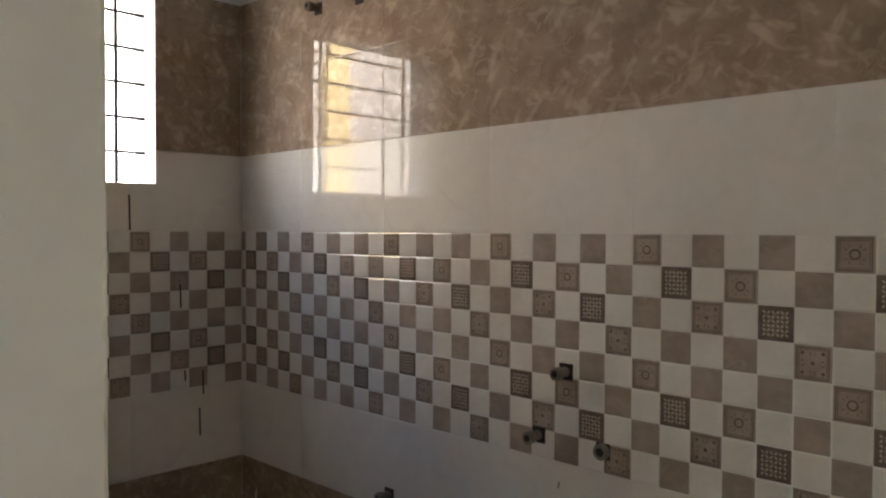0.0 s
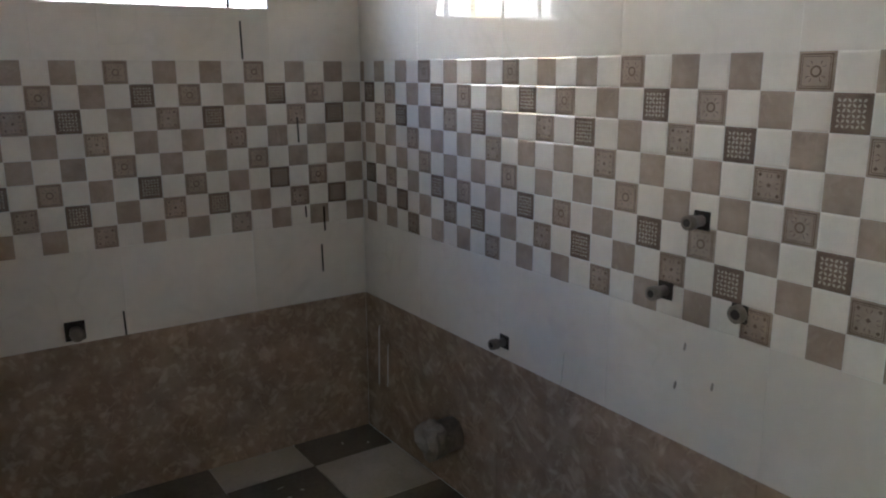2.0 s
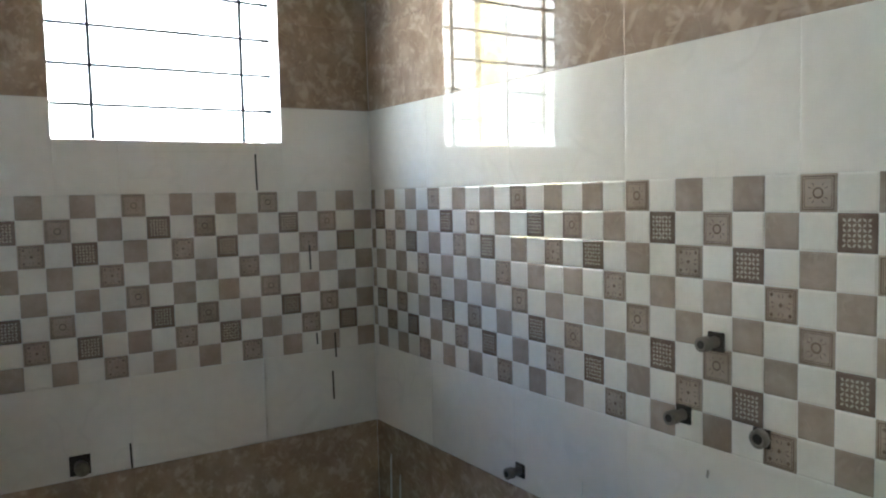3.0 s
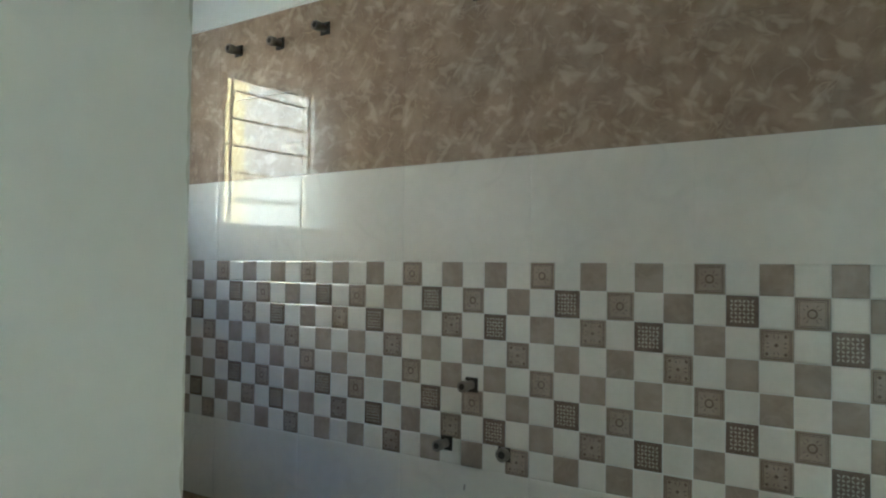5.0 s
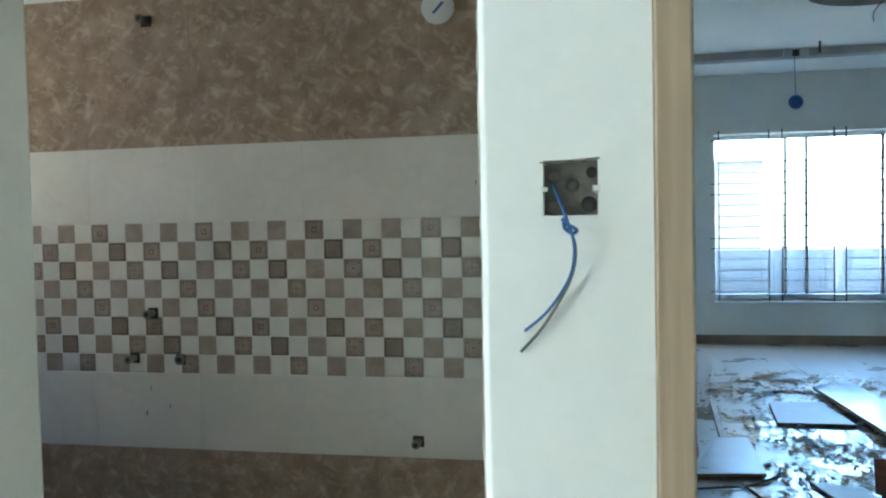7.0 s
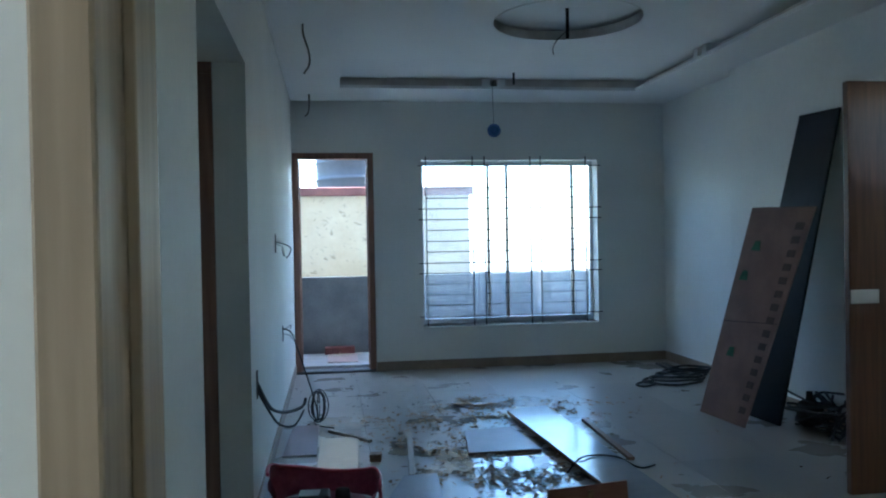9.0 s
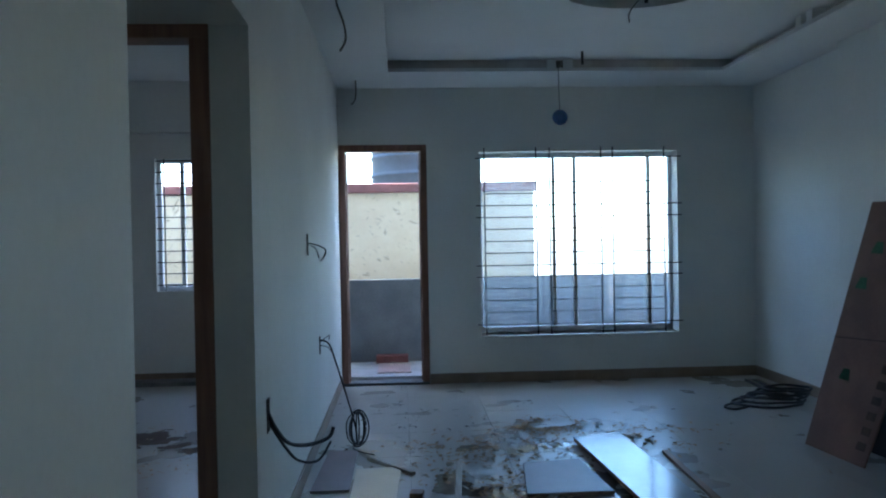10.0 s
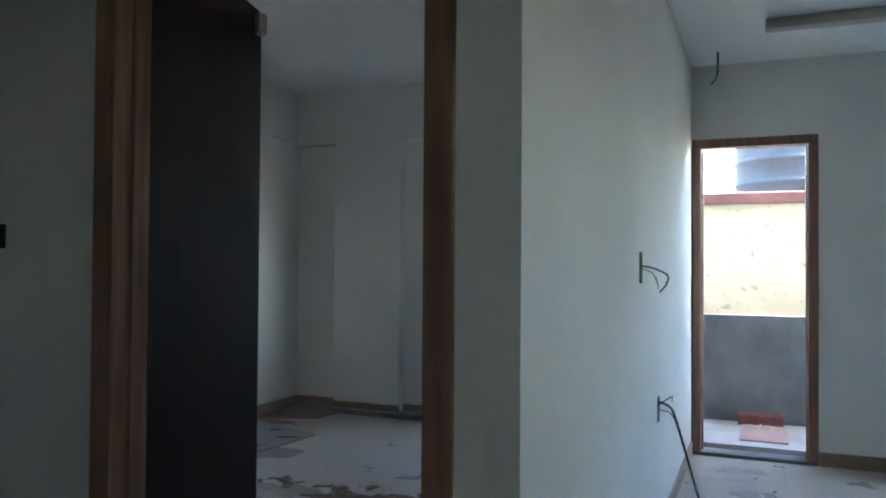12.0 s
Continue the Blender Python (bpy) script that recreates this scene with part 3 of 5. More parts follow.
for z in (0.542, 0.989, 1.094, 1.545, 1.656, 2.10):
    rows.append((1.885, 3.83, z))
for z in (0.658, 0.768, 0.879):
    rows += [(V6[0], V6[1], z), (V6[2], V6[3], z), (V6[4], V6[5], z)]
for z in (1.210, 1.320, 1.435, 1.766, 1.871):
    rows.append((V6[0], V6[1], z))
    rows += [(V6[2], V6[3], z), (V6[4], V6[5], z)]
grille("window_grille", (2.85, 7.045, 0.45), "x", 1.9, 3.8, 0.45, 2.19, 7.05, V6, rows, "dark iron rod grille over the living room window")

win = thing("window_1", (2.85, 7.2, 0.45), "aluminium sliding window with dusty glass", "window", kind="structure")
for nm, b in (("window_sill", (1.915, 7.03, 0.415, 3.80, 7.29, 0.44)), ("window_frame", (1.915, 7.22, 2.12, 3.80, 7.27, 2.16)), ("window_frame", (1.915, 7.22, 0.442, 3.80, 7.27, 0.50)),
              ("window_frame", (1.915, 7.22, 0.50, 1.95, 7.27, 2.12)), ("window_frame", (3.765, 7.22, 0.50, 3.80, 7.27, 2.12)),
              ("mullion", (2.634, 7.22, 0.50, 2.660, 7.27, 2.12)), ("mullion", (2.839, 7.22, 0.50, 2.865, 7.27, 2.12)), ("mullion", (3.560, 7.22, 0.50, 3.590, 7.27, 2.12))):
    part(nm, box(*b, 0.003), PLASTER if nm == "window_sill" else LAMINATE if nm == "window_frame" else STEEL, win)

for x0, x1, y in ((1.95, 2.63, 7.238), (2.64, 3.575, 7.25), (3.59, 3.765, 7.238)):
    pane = part("pane", box(x0, y, 0.50, x1, y + 0.005, 2.12), GLASS, win, "dusty clear glass pane")
    pane.visible_shadow = False

grille("window_grille", (-0.55, 7.52, 0.89), "x", -1.2, 0.1, 0.89, 2.18, 7.53, (-1.12, -0.72, -0.60, -0.20, -0.08), [(-1.2, 0.1, 0.95 + 0.11 * k) for k in range(12)], "dark iron rod grille over the bedroom window")
win2 = thing("window_2", (-0.55, 7.6, 0.89), "pale metal window frame in the bedroom", "window", kind="structure")
for nm, b in (("window_frame", (-1.2, 7.57, 0.89, -1.16, 7.62, 2.18)), ("window_frame", (0.06, 7.57, 0.89, 0.10, 7.62, 2.18)), ("window_frame", (-1.16, 7.57, 0.89, 0.06, 7.62, 0.93)), ("window_frame", (-1.16, 7.57, 2.14, 0.06, 7.62, 2.18)), ("mullion", (-0.98, 7.57, 0.93, -0.94, 7.62, 2.14))):
    part(nm, box(*b, 0.003), LAMINATE, win2)

grille("window_grille", (-2.686, 0.73, 1.527), "y", 0.36, 1.11, 1.527, 2.221, -2.686, (0.50, 0.997), [(0.36, 1.11, 1.644 + 0.126 * k) for k in range(5)], "iron rod grille in the bathroom window")


def door_frame(name, x0, x1, y0, y1, z1, w, material, label):
    t = thing(name, ((x0 + x1) / 2, (y0 + y1) / 2, 0.0), label, "door frame", kind="structure")
    part("jamb", box(x0, y0, 0.0, x0 + w, y1, z1 - w, 0.004), material, t)
    part("jamb", box(x1 - w, y0, 0.0, x1, y1, z1 - w, 0.004), material, t)
    part("head", box(x0, y0, z1 - w, x1, y1, z1, 0.004), material, t)
    part("rebate", box(x0 + w, (y0 + y1) / 2, 0.0, x0 + w + 0.012, y1, z1 - w - 0.012, 0.002), material, t)
    part("rebate", box(x1 - w - 0.012, (y0 + y1) / 2, 0.0, x1 - w, y1, z1 - w - 0.012, 0.002), material, t)
    return t


door_frame("door_1", 0.746, 1.834, YP - 0.012, 0.004, 2.139, 0.053, WOOD_RAW, "raw pale wooden frame of the bedroom doorway")
d2 = door_frame("door_2", -0.591, 0.453, 2.845, 2.965, 2.201, 0.072, WOOD_RED, "red-brown wooden frame of the second bedroom")
d3 = door_frame("door_3", 0.608, 1.422, 7.045, 7.16, 2.234, 0.062, WOOD_RED, "red-brown wooden frame of the balcony door")
part("threshold", box(0.612, 7.04, 0.0, 1.416, 7.20, 0.025, 0.004), CONCRETE, d3)

# dark leaf of the second bedroom's door, standing open into the room
leaf = thing("door_leaf", (-0.515, 2.975, 0.0), "dark stained wooden door standing open", "door")
panel = part("panel", slab_between((-0.522, 2.98, 0.012), (-0.735, 3.79, 0.012), (-0.735, 3.79, 2.32), (-0.522, 2.98, 2.32), 0.035, 0.003), WOOD_DOOR, leaf)
bolt = part("tower_bolt", box(-0.735, 3.72, 2.22, -0.695, 3.77, 2.30, 0.003), STEEL, panel, "short steel tower bolt at the top")
for z in (0.25, 1.05, 1.85):
    part("hinge", box(-0.522, 2.966, z, -0.505, 2.979, z + 0.10, 0.002), IRON, leaf, "dark iron hinge")

for z in (0.35, 1.0, 1.8):
    part("hinge", box(0.666, 7.10, z, 0.674, 7.16, z + 0.12, 0.002), IRON, d3, "dark iron hinge")

# main door, standing open off the east wall
leaf4 = thing("door_leaf", (3.58, 2.72, 0.0), "polished brown wooden door standing open with a pale lock plate", "door")
panel4 = part("panel", box(3.56, 2.70, 0.012, 4.41, 2.74, 2.10, 0.004), WOOD_MAIN, leaf4)
part("lock_plate", box(3.565, 2.694, 0.98, 3.72, 2.70, 1.05, 0.002), WHITE_PLASTIC, panel4, "pale lock plate")


# ---------------- bathroom fittings ----------------
def pipe_stub(x, z, r=0.0125, length=0.026, hole=0.021, label="capped pipe stub in a chiselled square hole"):
    """Stub on the long tiled wall, which faces south."""
    t = thing("pipe_stub", (x, BY1, z), label, "pipe", "bathroom pipe stubs")
    # tiles are not cut; a dark square carries the hole's shade
    part("chiselled_hole_shade", box(x - hole, BY1 - 0.003, z - hole, x + hole, BY1 + 0.004, z + hole, 0.002), HOLE_SHADE, t, "dark raised square painted for the shade in the chiselled hole")
    pipe = part("pipe", lathe([(r, 0.0), (r, length), (r * 1.3, length), (r * 1.3, length + 0.022), (r * 0.7, length + 0.022), (r * 0.6, length + 0.004)], (x, BY1 - 0.003, z), "-y", 16), PIPE, t, "dusty plastic pipe end")
    # pipe end is closed; a dark disc paints the shade of its bore
    part("bore", lathe([(r * 0.72, length + 0.0225), (r * 0.70, length + 0.0235)], (x, BY1 - 0.003, z), "-y", 16), HOLE_SHADE, pipe, "dark disc painted for the shade in the pipe bore")
    return t


for x, z in ((-2.085, 2.130), (-1.862, 2.122), (-1.642, 2.138), (-1.024, 2.136), (-1.712, 0.522), (-1.121, 0.825), (-1.035, 1.003), (0.022, 0.529)):
    pipe_stub(x, z)
pipe_stub(-0.924, 0.821, 0.0155, -0.010, 0.020, "open waste pipe end in the checkered tiles")
t = thing("pipe_stub", (BX0, 0.396, 0.511), "capped pipe stub in a chiselled square hole", "pipe", "bathroom pipe stubs")
# dark square again painted for the shade of a hole
part("chiselled_hole_shade", box(BX0 - 0.004, 0.366, 0.479, BX0 + 0.003, 0.427, 0.543, 0.002), HOLE_SHADE, t, "dark raised square painted for the shade in the chiselled hole")
part("pipe", lathe([(0.017, 0.0), (0.017, 0.03), (0.022, 0.03), (0.022, 0.05), (0.01, 0.05)], (BX0 + 0.003, 0.396, 0.511), "x", 16), PIPE, t, "dusty plastic pipe end")

drain = thing("drain_pipe", (-1.975, BY1, 0.115), "wide grey drain pipe stuffed with a cement plug", "pipe")
part("pipe", lathe([(0.058, 0.0), (0.058, 0.07), (0.066, 0.07), (0.066, 0.10), (0.052, 0.10), (0.050, 0.06)], (-1.975, BY1 - 0.002, 0.115), "-y", 24), PIPE, drain)
bm = bmesh.new()
bmesh.ops.create_icosphere(bm, subdivisions=3, radius=0.066)
for v in bm.verts:
    v.co *= 1 + 0.4 * noise.noise(v.co * 26)
    v.co = Vector((-1.975 + v.co.x, BY1 - 0.085 + v.co.y * 0.8, 0.115 + v.co.z))
part("plug", bm, CEMENT_PALE, drain, "lumpy pale cement plug")

vent = thing("vent_cover", (0.128, BY1, 2.107), "round white plastic cover with a blue mark on brown tiles", "vent cover")
disc = part("disc", lathe([(0.060, 0.0), (0.060, 0.006), (0.054, 0.011), (0.0001, 0.011)], (0.128, BY1, 2.107), "-y", 32), WHITE_PLASTIC, vent)
part("mark", slab_between((0.107, BY1 - 0.0125, 2.087), (0.118, BY1 - 0.0125, 2.083), (0.154, BY1 - 0.0125, 2.121), (0.143, BY1 - 0.0125, 2.125), 0.001, 0), BLUE_PLASTIC, disc, "blue slanted mark")

slot = thing("switch_box", (BX1, 1.28, 1.44), "narrow switch recess in the tiles, its shaded depth painted dark", "switch box")
# flat dark box on the tiles; the recess shade is its colour
part("recess", box(BX1 - 0.003, 1.255, 1.36, BX1 + 0.004, 1.315, 1.49, 0.001), HOLE_SHADE, slot)

# pencil lines, chips and drips on the tiles
for k, (y, z0, z1) in enumerate(((1.004, 1.36, 1.485), (1.194, 1.07, 1.16), (1.211, 0.793, 0.835), (1.284, 0.735, 0.827), (1.270, 0.578, 0.684), (0.549, 0.469, 0.551))):
    m = thing("marker_line", (BX0, y, z0), "short dark vertical marker line on the tiles", "marking", "marker lines")
    part("line", slab_between((BX0 + 0.0022, y - 0.003, z0), (BX0 + 0.0022, y + 0.003, z0), (BX0 + 0.0022, y + 0.001, z1), (BX0 + 0.0022, y - 0.005, z1), 0.002, 0), INK, m)
for x, z0, z1, w in ((-2.50, 0.10, 0.36, 0.016), (-1.46, 0.47, 0.57, 0.010), (-2.43, 0.12, 0.30, 0.010), (0.035, 0.812, 0.855, 0.009)):
    m = thing("paint_drip", (x, BY1, z0), "thin white paint drip on the wall tiles", "paint drip", "paint drips")
    part("drip", slab_between((x - 0.002, BY1 - 0.0022, z0), (x + w * 0.4, BY1 - 0.0022, z0 + 0.02), (x + w, BY1 - 0.0022, z1), (x + w * 0.4, BY1 - 0.0022, z1 - 0.02), 0.002, 0), PAINT_DRIP, m)
for x, z in ((-1.06, 0.70), (-0.98, 0.63), (-1.08, 0.60), (0.30, 1.42), (0.25, 1.47)):
    m = thing("scuff_mark", (x, BY1, z), "small dark scuff on a glazed tile", "marking", "scuff marks")
    part("scuff", slab_between((x, BY1 - 0.0022, z), (x + 0.005, BY1 - 0.0022, z - 0.003), (x + 0.008, BY1 - 0.0022, z + 0.013), (x + 0.004, BY1 - 0.0022, z + 0.017), 0.002, 0), STEEL, m)

# rough torn edges of tile and plaster round the bathroom opening
rng = random.Random(4)
def ragged(points_a, points_b, depth):
    """A strip between two ragged outlines, with thickness."""
    bm = bmesh.new()
    fa = [bm.verts.new(p) for p in points_a]
    fb_ = [bm.verts.new(p) for p in points_b]
    ba = [bm.verts.new(Vector(p) + Vector(depth)) for p in points_a]
    bb = [bm.verts.new(Vector(p) + Vector(depth)) for p in points_b]
    for k in range(len(fa) - 1):
        bm.faces.new((fa[k], fb_[k], fb_[k + 1], fa[k + 1]))
        bm.faces.new((ba[k + 1], bb[k + 1], bb[k], ba[k]))
        bm.faces.new((fa[k + 1], ba[k + 1], ba[k], fa[k]))
    bmesh.ops.recalc_face_normals(bm, faces=bm.faces)
    return bm


def rag(k, size):
    return size * (0.5 + 0.5 * noise.noise(Vector((k * 0.9, size * 70, 3)))) + size * 0.6 * abs(noise.noise(Vector((k * 0.31, 8, size * 30))))


for x0, y0, dx, depth, size in ((BX1 + 0.003, YP + 0.020, -1, (0, 0.010, 0), 0.005), (-0.428, YB - 0.001, 1, (0, -0.004, 0), 0.0022)):
    rough = thing("broken_edge", (x0, y0, 0.0), "ragged broken mortar edge beside the doorway", "mortar edge")
    part("mortar", ragged([(x0 + dx * rag(k, size), y0, k * 0.015) for k in range(140)], [(x0 - dx * 0.001, y0, k * 0.015) for k in range(140)], depth), PLASTER_ROUGH, rough)
rough3 = thing("broken_edge", (-1.5, BY1, 2.24), "uneven plaster edge above the top tiles", "mortar edge")
part("mortar", ragged([(BX0 + k * 0.02, BY1 - 0.004, 2.236 + rag(k, 0.016)) for k in range(155)], [(BX0 + k * 0.02, BY1 - 0.004, 2.27) for k in range(155)], (0, 0.006, 0)), PLASTER, rough3)

# wiring box on the bright pier
jb = thing("junction_box", (0.608, YP, 1.40), "open steel junction box with hanging blue wires", "junction box")
bm = bmesh.new()
ring, rng = [], random.Random(9)
for x0, z0, x1, z1 in ((0.570, 1.360, 0.648, 1.358), (0.648, 1.358, 0.650, 1.394), (0.641, 1.395, 0.641, 1.404), (0.650, 1.405, 0.650, 1.440), (0.650, 1.440, 0.570, 1.436), (0.570, 1.436, 0.568, 1.362)):
    for k in range(8):
        f = k / 8
        ring.append((x0 + (x1 - x0) * f + rng.uniform(-0.0011, 0.0011), z0 + (z1 - z0) * f + rng.uniform(-0.0011, 0.0011)))
front = [bm.verts.new((x, YP + 0.036, z)) for x, z in ring]
back = [bm.verts.new((x, YP + 0.042, z)) for x, z in ring]
bm.faces.new(front)
for k in range(len(ring)):
    n = (k + 1) % len(ring)
    bm.faces.new((front[n], front[k], back[k], back[n]))
part("backing", box(0.5705, YP + 0.043, 1.3595, 0.6485, -0.002, 1.4395), PLASTER_ROUGH, jb, "mortar behind the box")
recess = part("recess", bm, BOX_STEEL, jb, "dented galvanised box back")
part("rim", slab_between((0.566, YP - 0.003, 1.4355), (0.652, YP - 0.003, 1.4400), (0.652, YP - 0.003, 1.4425), (0.566, YP - 0.003, 1.4375), 0.002, 0), PIPE, jb, "chipped greenish top rim")
# dark discs on the back plate paint the shaded corners of the box
for x0, x1, z0, z1 in ((0.574, 0.594, 1.410, 1.425), (0.632, 0.649, 1.408, 1.437), (0.624, 0.648, 1.362, 1.388), (0.572, 0.596, 1.362, 1.376)):
    part("corner_shade", lathe([((x1 - x0) / 2, 0.0), ((x1 - x0) / 2 - 0.001, 0.0012), (0.0002, 0.0012)], ((x0 + x1) / 2, YP + 0.036, (z0 + z1) / 2), "-y", 12), HOLE_SHADE if x0 > 0.6 else PIPE, recess, "dark disc painted for the shade in a box corner")
part("boss", lathe([(0.010, 0.0), (0.010, 0.004), (0.004, 0.005)], (0.612, YP + 0.036, 1.404), "-y", 16), BOX_STEEL, jb)
part("lug", box(0.643, YP - 0.005, 1.394, 0.652, YP - 0.001, 1.402, 0.001), PAINT_DRIP, jb)
part("lug", box(0.568, YP - 0.005, 1.394, 0.577, YP - 0.001, 1.401, 0.001), PAINT_DRIP, jb)
yw = YP - 0.012
part("wire", tube([(0.580, YP + 0.030, 1.408), (0.592, yw, 1.385), (0.600, yw - 0.006, 1.365), (0.606, yw - 0.010, 1.345), (0.613, yw - 0.012, 1.325), (0.614, yw - 0.010, 1.30), (0.608, yw - 0.006, 1.272), (0.592, yw, 1.243), (0.570, yw + 0.004, 1.215), (0.540, yw + 0.006, 1.190)], 0.0024, 8), WIRE_BLUE, jb, "blue wire")
part("wire", tube([(0.584, YP + 0.030, 1.402), (0.596, yw, 1.375), (0.606, yw - 0.008, 1.348), (0.615, yw - 0.010, 1.318), (0.615, yw - 0.008, 1.292), (0.606, yw - 0.004, 1.262), (0.588, yw + 0.002, 1.228), (0.562, yw + 0.004, 1.190), (0.534, yw + 0.006, 1.159)], 0.0023, 8), WIRE_GREY, jb, "dusty grey wire")
part("knot", tube([(0.598, yw - 0.012, 1.354), (0.606, yw - 0.018, 1.346), (0.618, yw - 0.014, 1.338), (0.612, yw - 0.006, 1.333), (0.602, yw - 0.012, 1.340), (0.600, yw - 0.018, 1.350)], 0.0028, 8), WIRE_BLUE, jb, "knotted blue wire")

jb.location += Vector((0.018, 0.0, -0.012))

smudge = thing("wall_smudge", (-0.46, YP, 1.48), "faint grey smudge on the white wall", "marking")
part("smudge", slab_between((-0.470, YP - 0.0012, 1.455), (-0.462, YP - 0.0012, 1.452), (-0.466, YP - 0.0012, 1.490), (-0.472, YP - 0.0012, 1.487), 0.001, 0), SMUDGE, smudge)

# ---------------- living room: wiring on the walls and ceiling ----------------
def wall_box(y, z, h, wires, label):
    t = thing("switch_box", (XL, y, z), label, "switch box", "open switch boxes")
    # no opening in the wall; a dark plate paints the inside shade
    part("recess", box(XL - 0.004, y - 0.03, z - h / 2, XL + 0.004, y + 0.03, z + h / 2, 0.002), HOLE_SHADE, t, "dark plate painted for the shade inside the box")
    for pts, r in wires:
        part("wire", tube(pts, r, 6), WIRE_BLACK, t, "black wire")
    return t


wall_box(4.578, 1.332, 0.13, [([(XL, 4.57, 1.34), (XL + 0.05, 4.60, 1.33), (XL + 0.10, 4.66, 1.30), (XL + 0.09, 4.70, 1.26), (XL + 0.07, 4.66, 1.23)], 0.004),
                           ([(XL, 4.57, 1.33), (XL + 0.04, 4.64, 1.31), (XL + 0.05, 4.74, 1.26), (XL + 0.04, 4.86, 1.24), (XL + 0.02, 4.92, 1.29)], 0.0022)], "open wall box with short loose wires")
wall_box(5.178, 0.64, 0.12, [([(XL, 5.16, 0.68), (XL + 0.06, 5.18, 0.65), (XL + 0.10, 5.14, 0.56), (0.78, 5.06, 0.34), (0.85, 4.98, 0.12), (0.86, 4.94, 0.02)], 0.006),
                           ([(XL, 5.17, 0.64), (XL + 0.05, 5.22, 0.62), (XL + 0.07, 5.26, 0.58)], 0.003), ([(XL, 5.15, 0.66), (XL + 0.06, 5.22, 0.70), (XL + 0.05, 5.32, 0.66)], 0.003)], "open wall box with a cable hanging to the floor")
wall_box(3.11, 0.63, 0.14, [([(XL, 3.11, 0.64), (XL + 0.03, 3.14, 0.56), (XL + 0.06, 3.30, 0.46), (XL + 0.12, 3.50, 0.40), (XL + 0.20, 3.62, 0.40), (XL + 0.22, 3.66, 0.44)], 0.009),
                           ([(XL, 3.12, 0.60), (XL + 0.05, 3.24, 0.46), (XL + 0.09, 3.38, 0.36), (XL + 0.16, 3.52, 0.32), (XL + 0.21, 3.62, 0.38)], 0.006)], "open wall box with a thick black cable loop")

coil = thing("cable_coil", (0.87, 4.88, 0.0), "loose coil of thin black cable on the floor", "cable")
rng = random.Random(9)
for k in range(6):
    pts = []
    ph, r0, wid = rng.uniform(0, 3.14), rng.uniform(0.10, 0.125), rng.uniform(0.05, 0.09)
    for i in range(13):
        a = i * 2 * math.pi / 12
        pts.append((0.87 + wid * math.cos(a) * math.cos(ph), 4.88 + wid * math.cos(a) * math.sin(ph), 0.135 + r0 * math.sin(a) + rng.uniform(-0.006, 0.006)))
    part("loop", tube(pts, 0.0045, 6, 3), WIRE_BLACK, coil)
part("tail", tube([(0.86, 4.94, 0.02), (0.84, 4.86, 0.01), (0.90, 4.76, 0.01), (0.98, 4.70, 0.008)], 0.0045, 6), WIRE_BLACK, coil)

ecoil = thing("hose_coil", (4.0, 5.8, 0.0), "black hose coiled on the floor near the wall", "hose")
for k in range(5):
    cx, cy, r0 = 4.05 + 0.05 * k, 5.82 + 0.02 * k, 0.24 - 0.018 * k
    part("loop", tube([(cx + r0 * 1.15 * math.cos(i * 0.5236 + k), cy + r0 * 0.8 * math.sin(i * 0.5236 + k), 0.014 + 0.022 * k + 0.004 * math.sin(i * 2)) for i in range(13)], 0.011, 6, 3), WIRE_BLACK, ecoil)
part("loop", tube([(3.84, 5.70, 0.012), (3.70, 5.62, 0.012), (3.66, 5.72, 0.012), (3.80, 5.84, 0.012), (3.96, 5.86, 0.012)], 0.010, 6), WIRE_BLACK, ecoil)

hose = thing("conduit_bundle", (4.36, 6.2, 0.0), "grey plastic conduits lying along the wall", "conduit")
for k in range(4):
    part("conduit", tube([(4.30 + 0.035 * k, 6.75, 0.014), (4.26 + 0.035 * k, 6.3, 0.014), (4.20 + 0.04 * k, 5.95, 0.014)], 0.012, 8, 2), PIPE if k % 2 else WIRE_BLACK, hose)

tangle = thing("cable_heap", (4.30, 4.05, 0.0), "dark heap of cables and a small machine", "cable heap")
rng = random.Random(21)
for k in range(9):
    pts = [(4.24 + rng.uniform(-0.14, 0.13), 3.95 + rng.uniform(-0.35, 0.30), max(0.012, 0.12 + rng.uniform(-0.14, 0.14))) for i in range(6)]
    part("cable", tube(pts, 0.008, 6, 5), WIRE_BLACK, tangle)
part("machine", lathe([(0.05, 0.0), (0.085, 0.03), (0.085, 0.14), (0.06, 0.17), (0.025, 0.18), (0.02, 0.24)], (4.25, 4.08, 0.0), sides=20), INK, tangle, "small black motor body")

for pts, lab in (([(0.83, 4.27, 2.762), (0.83, 4.30, 2.70), (0.86, 4.42, 2.62), (0.86, 4.55, 2.56), (0.82, 4.66, 2.52)], "ceiling"), ([(0.80, 6.70, 2.762), (0.80, 6.70, 2.66), (0.79, 6.68, 2.58), (0.76, 6.66, 2.54)], "ceiling")):
    w = thing("ceiling_wire", pts[0], "loose grey wire hanging from the ceiling border", "wire", "hanging ceiling wires")
    part("wire", tube(pts, 0.007, 6), WIRE_GREY, w)
hook = thing("fan_hook", (2.66, 4.42, 2.93), "dark iron fan hook with loose wire ends", "fan hook")
part("rod", lathe([(0.012, 2.74), (0.012, 2.95)], (2.66, 4.42, 0), sides=12), IRON, hook)
part("wire", tube([(2.66, 4.42, 2.80), (2.60, 4.46, 2.74), (2.56, 4.44, 2.68), (2.55, 4.40, 2.62)], 0.004, 6), WIRE_GREY, hook)
hook2 = thing("fan_hook", (2.72, 6.12, 2.865), "dark iron hook hanging from the ceiling", "fan hook")
part("rod", lathe([(0.010, 2.76), (0.010, 2.866)], (2.68, 6.12, 0), sides=12), IRON, hook2)

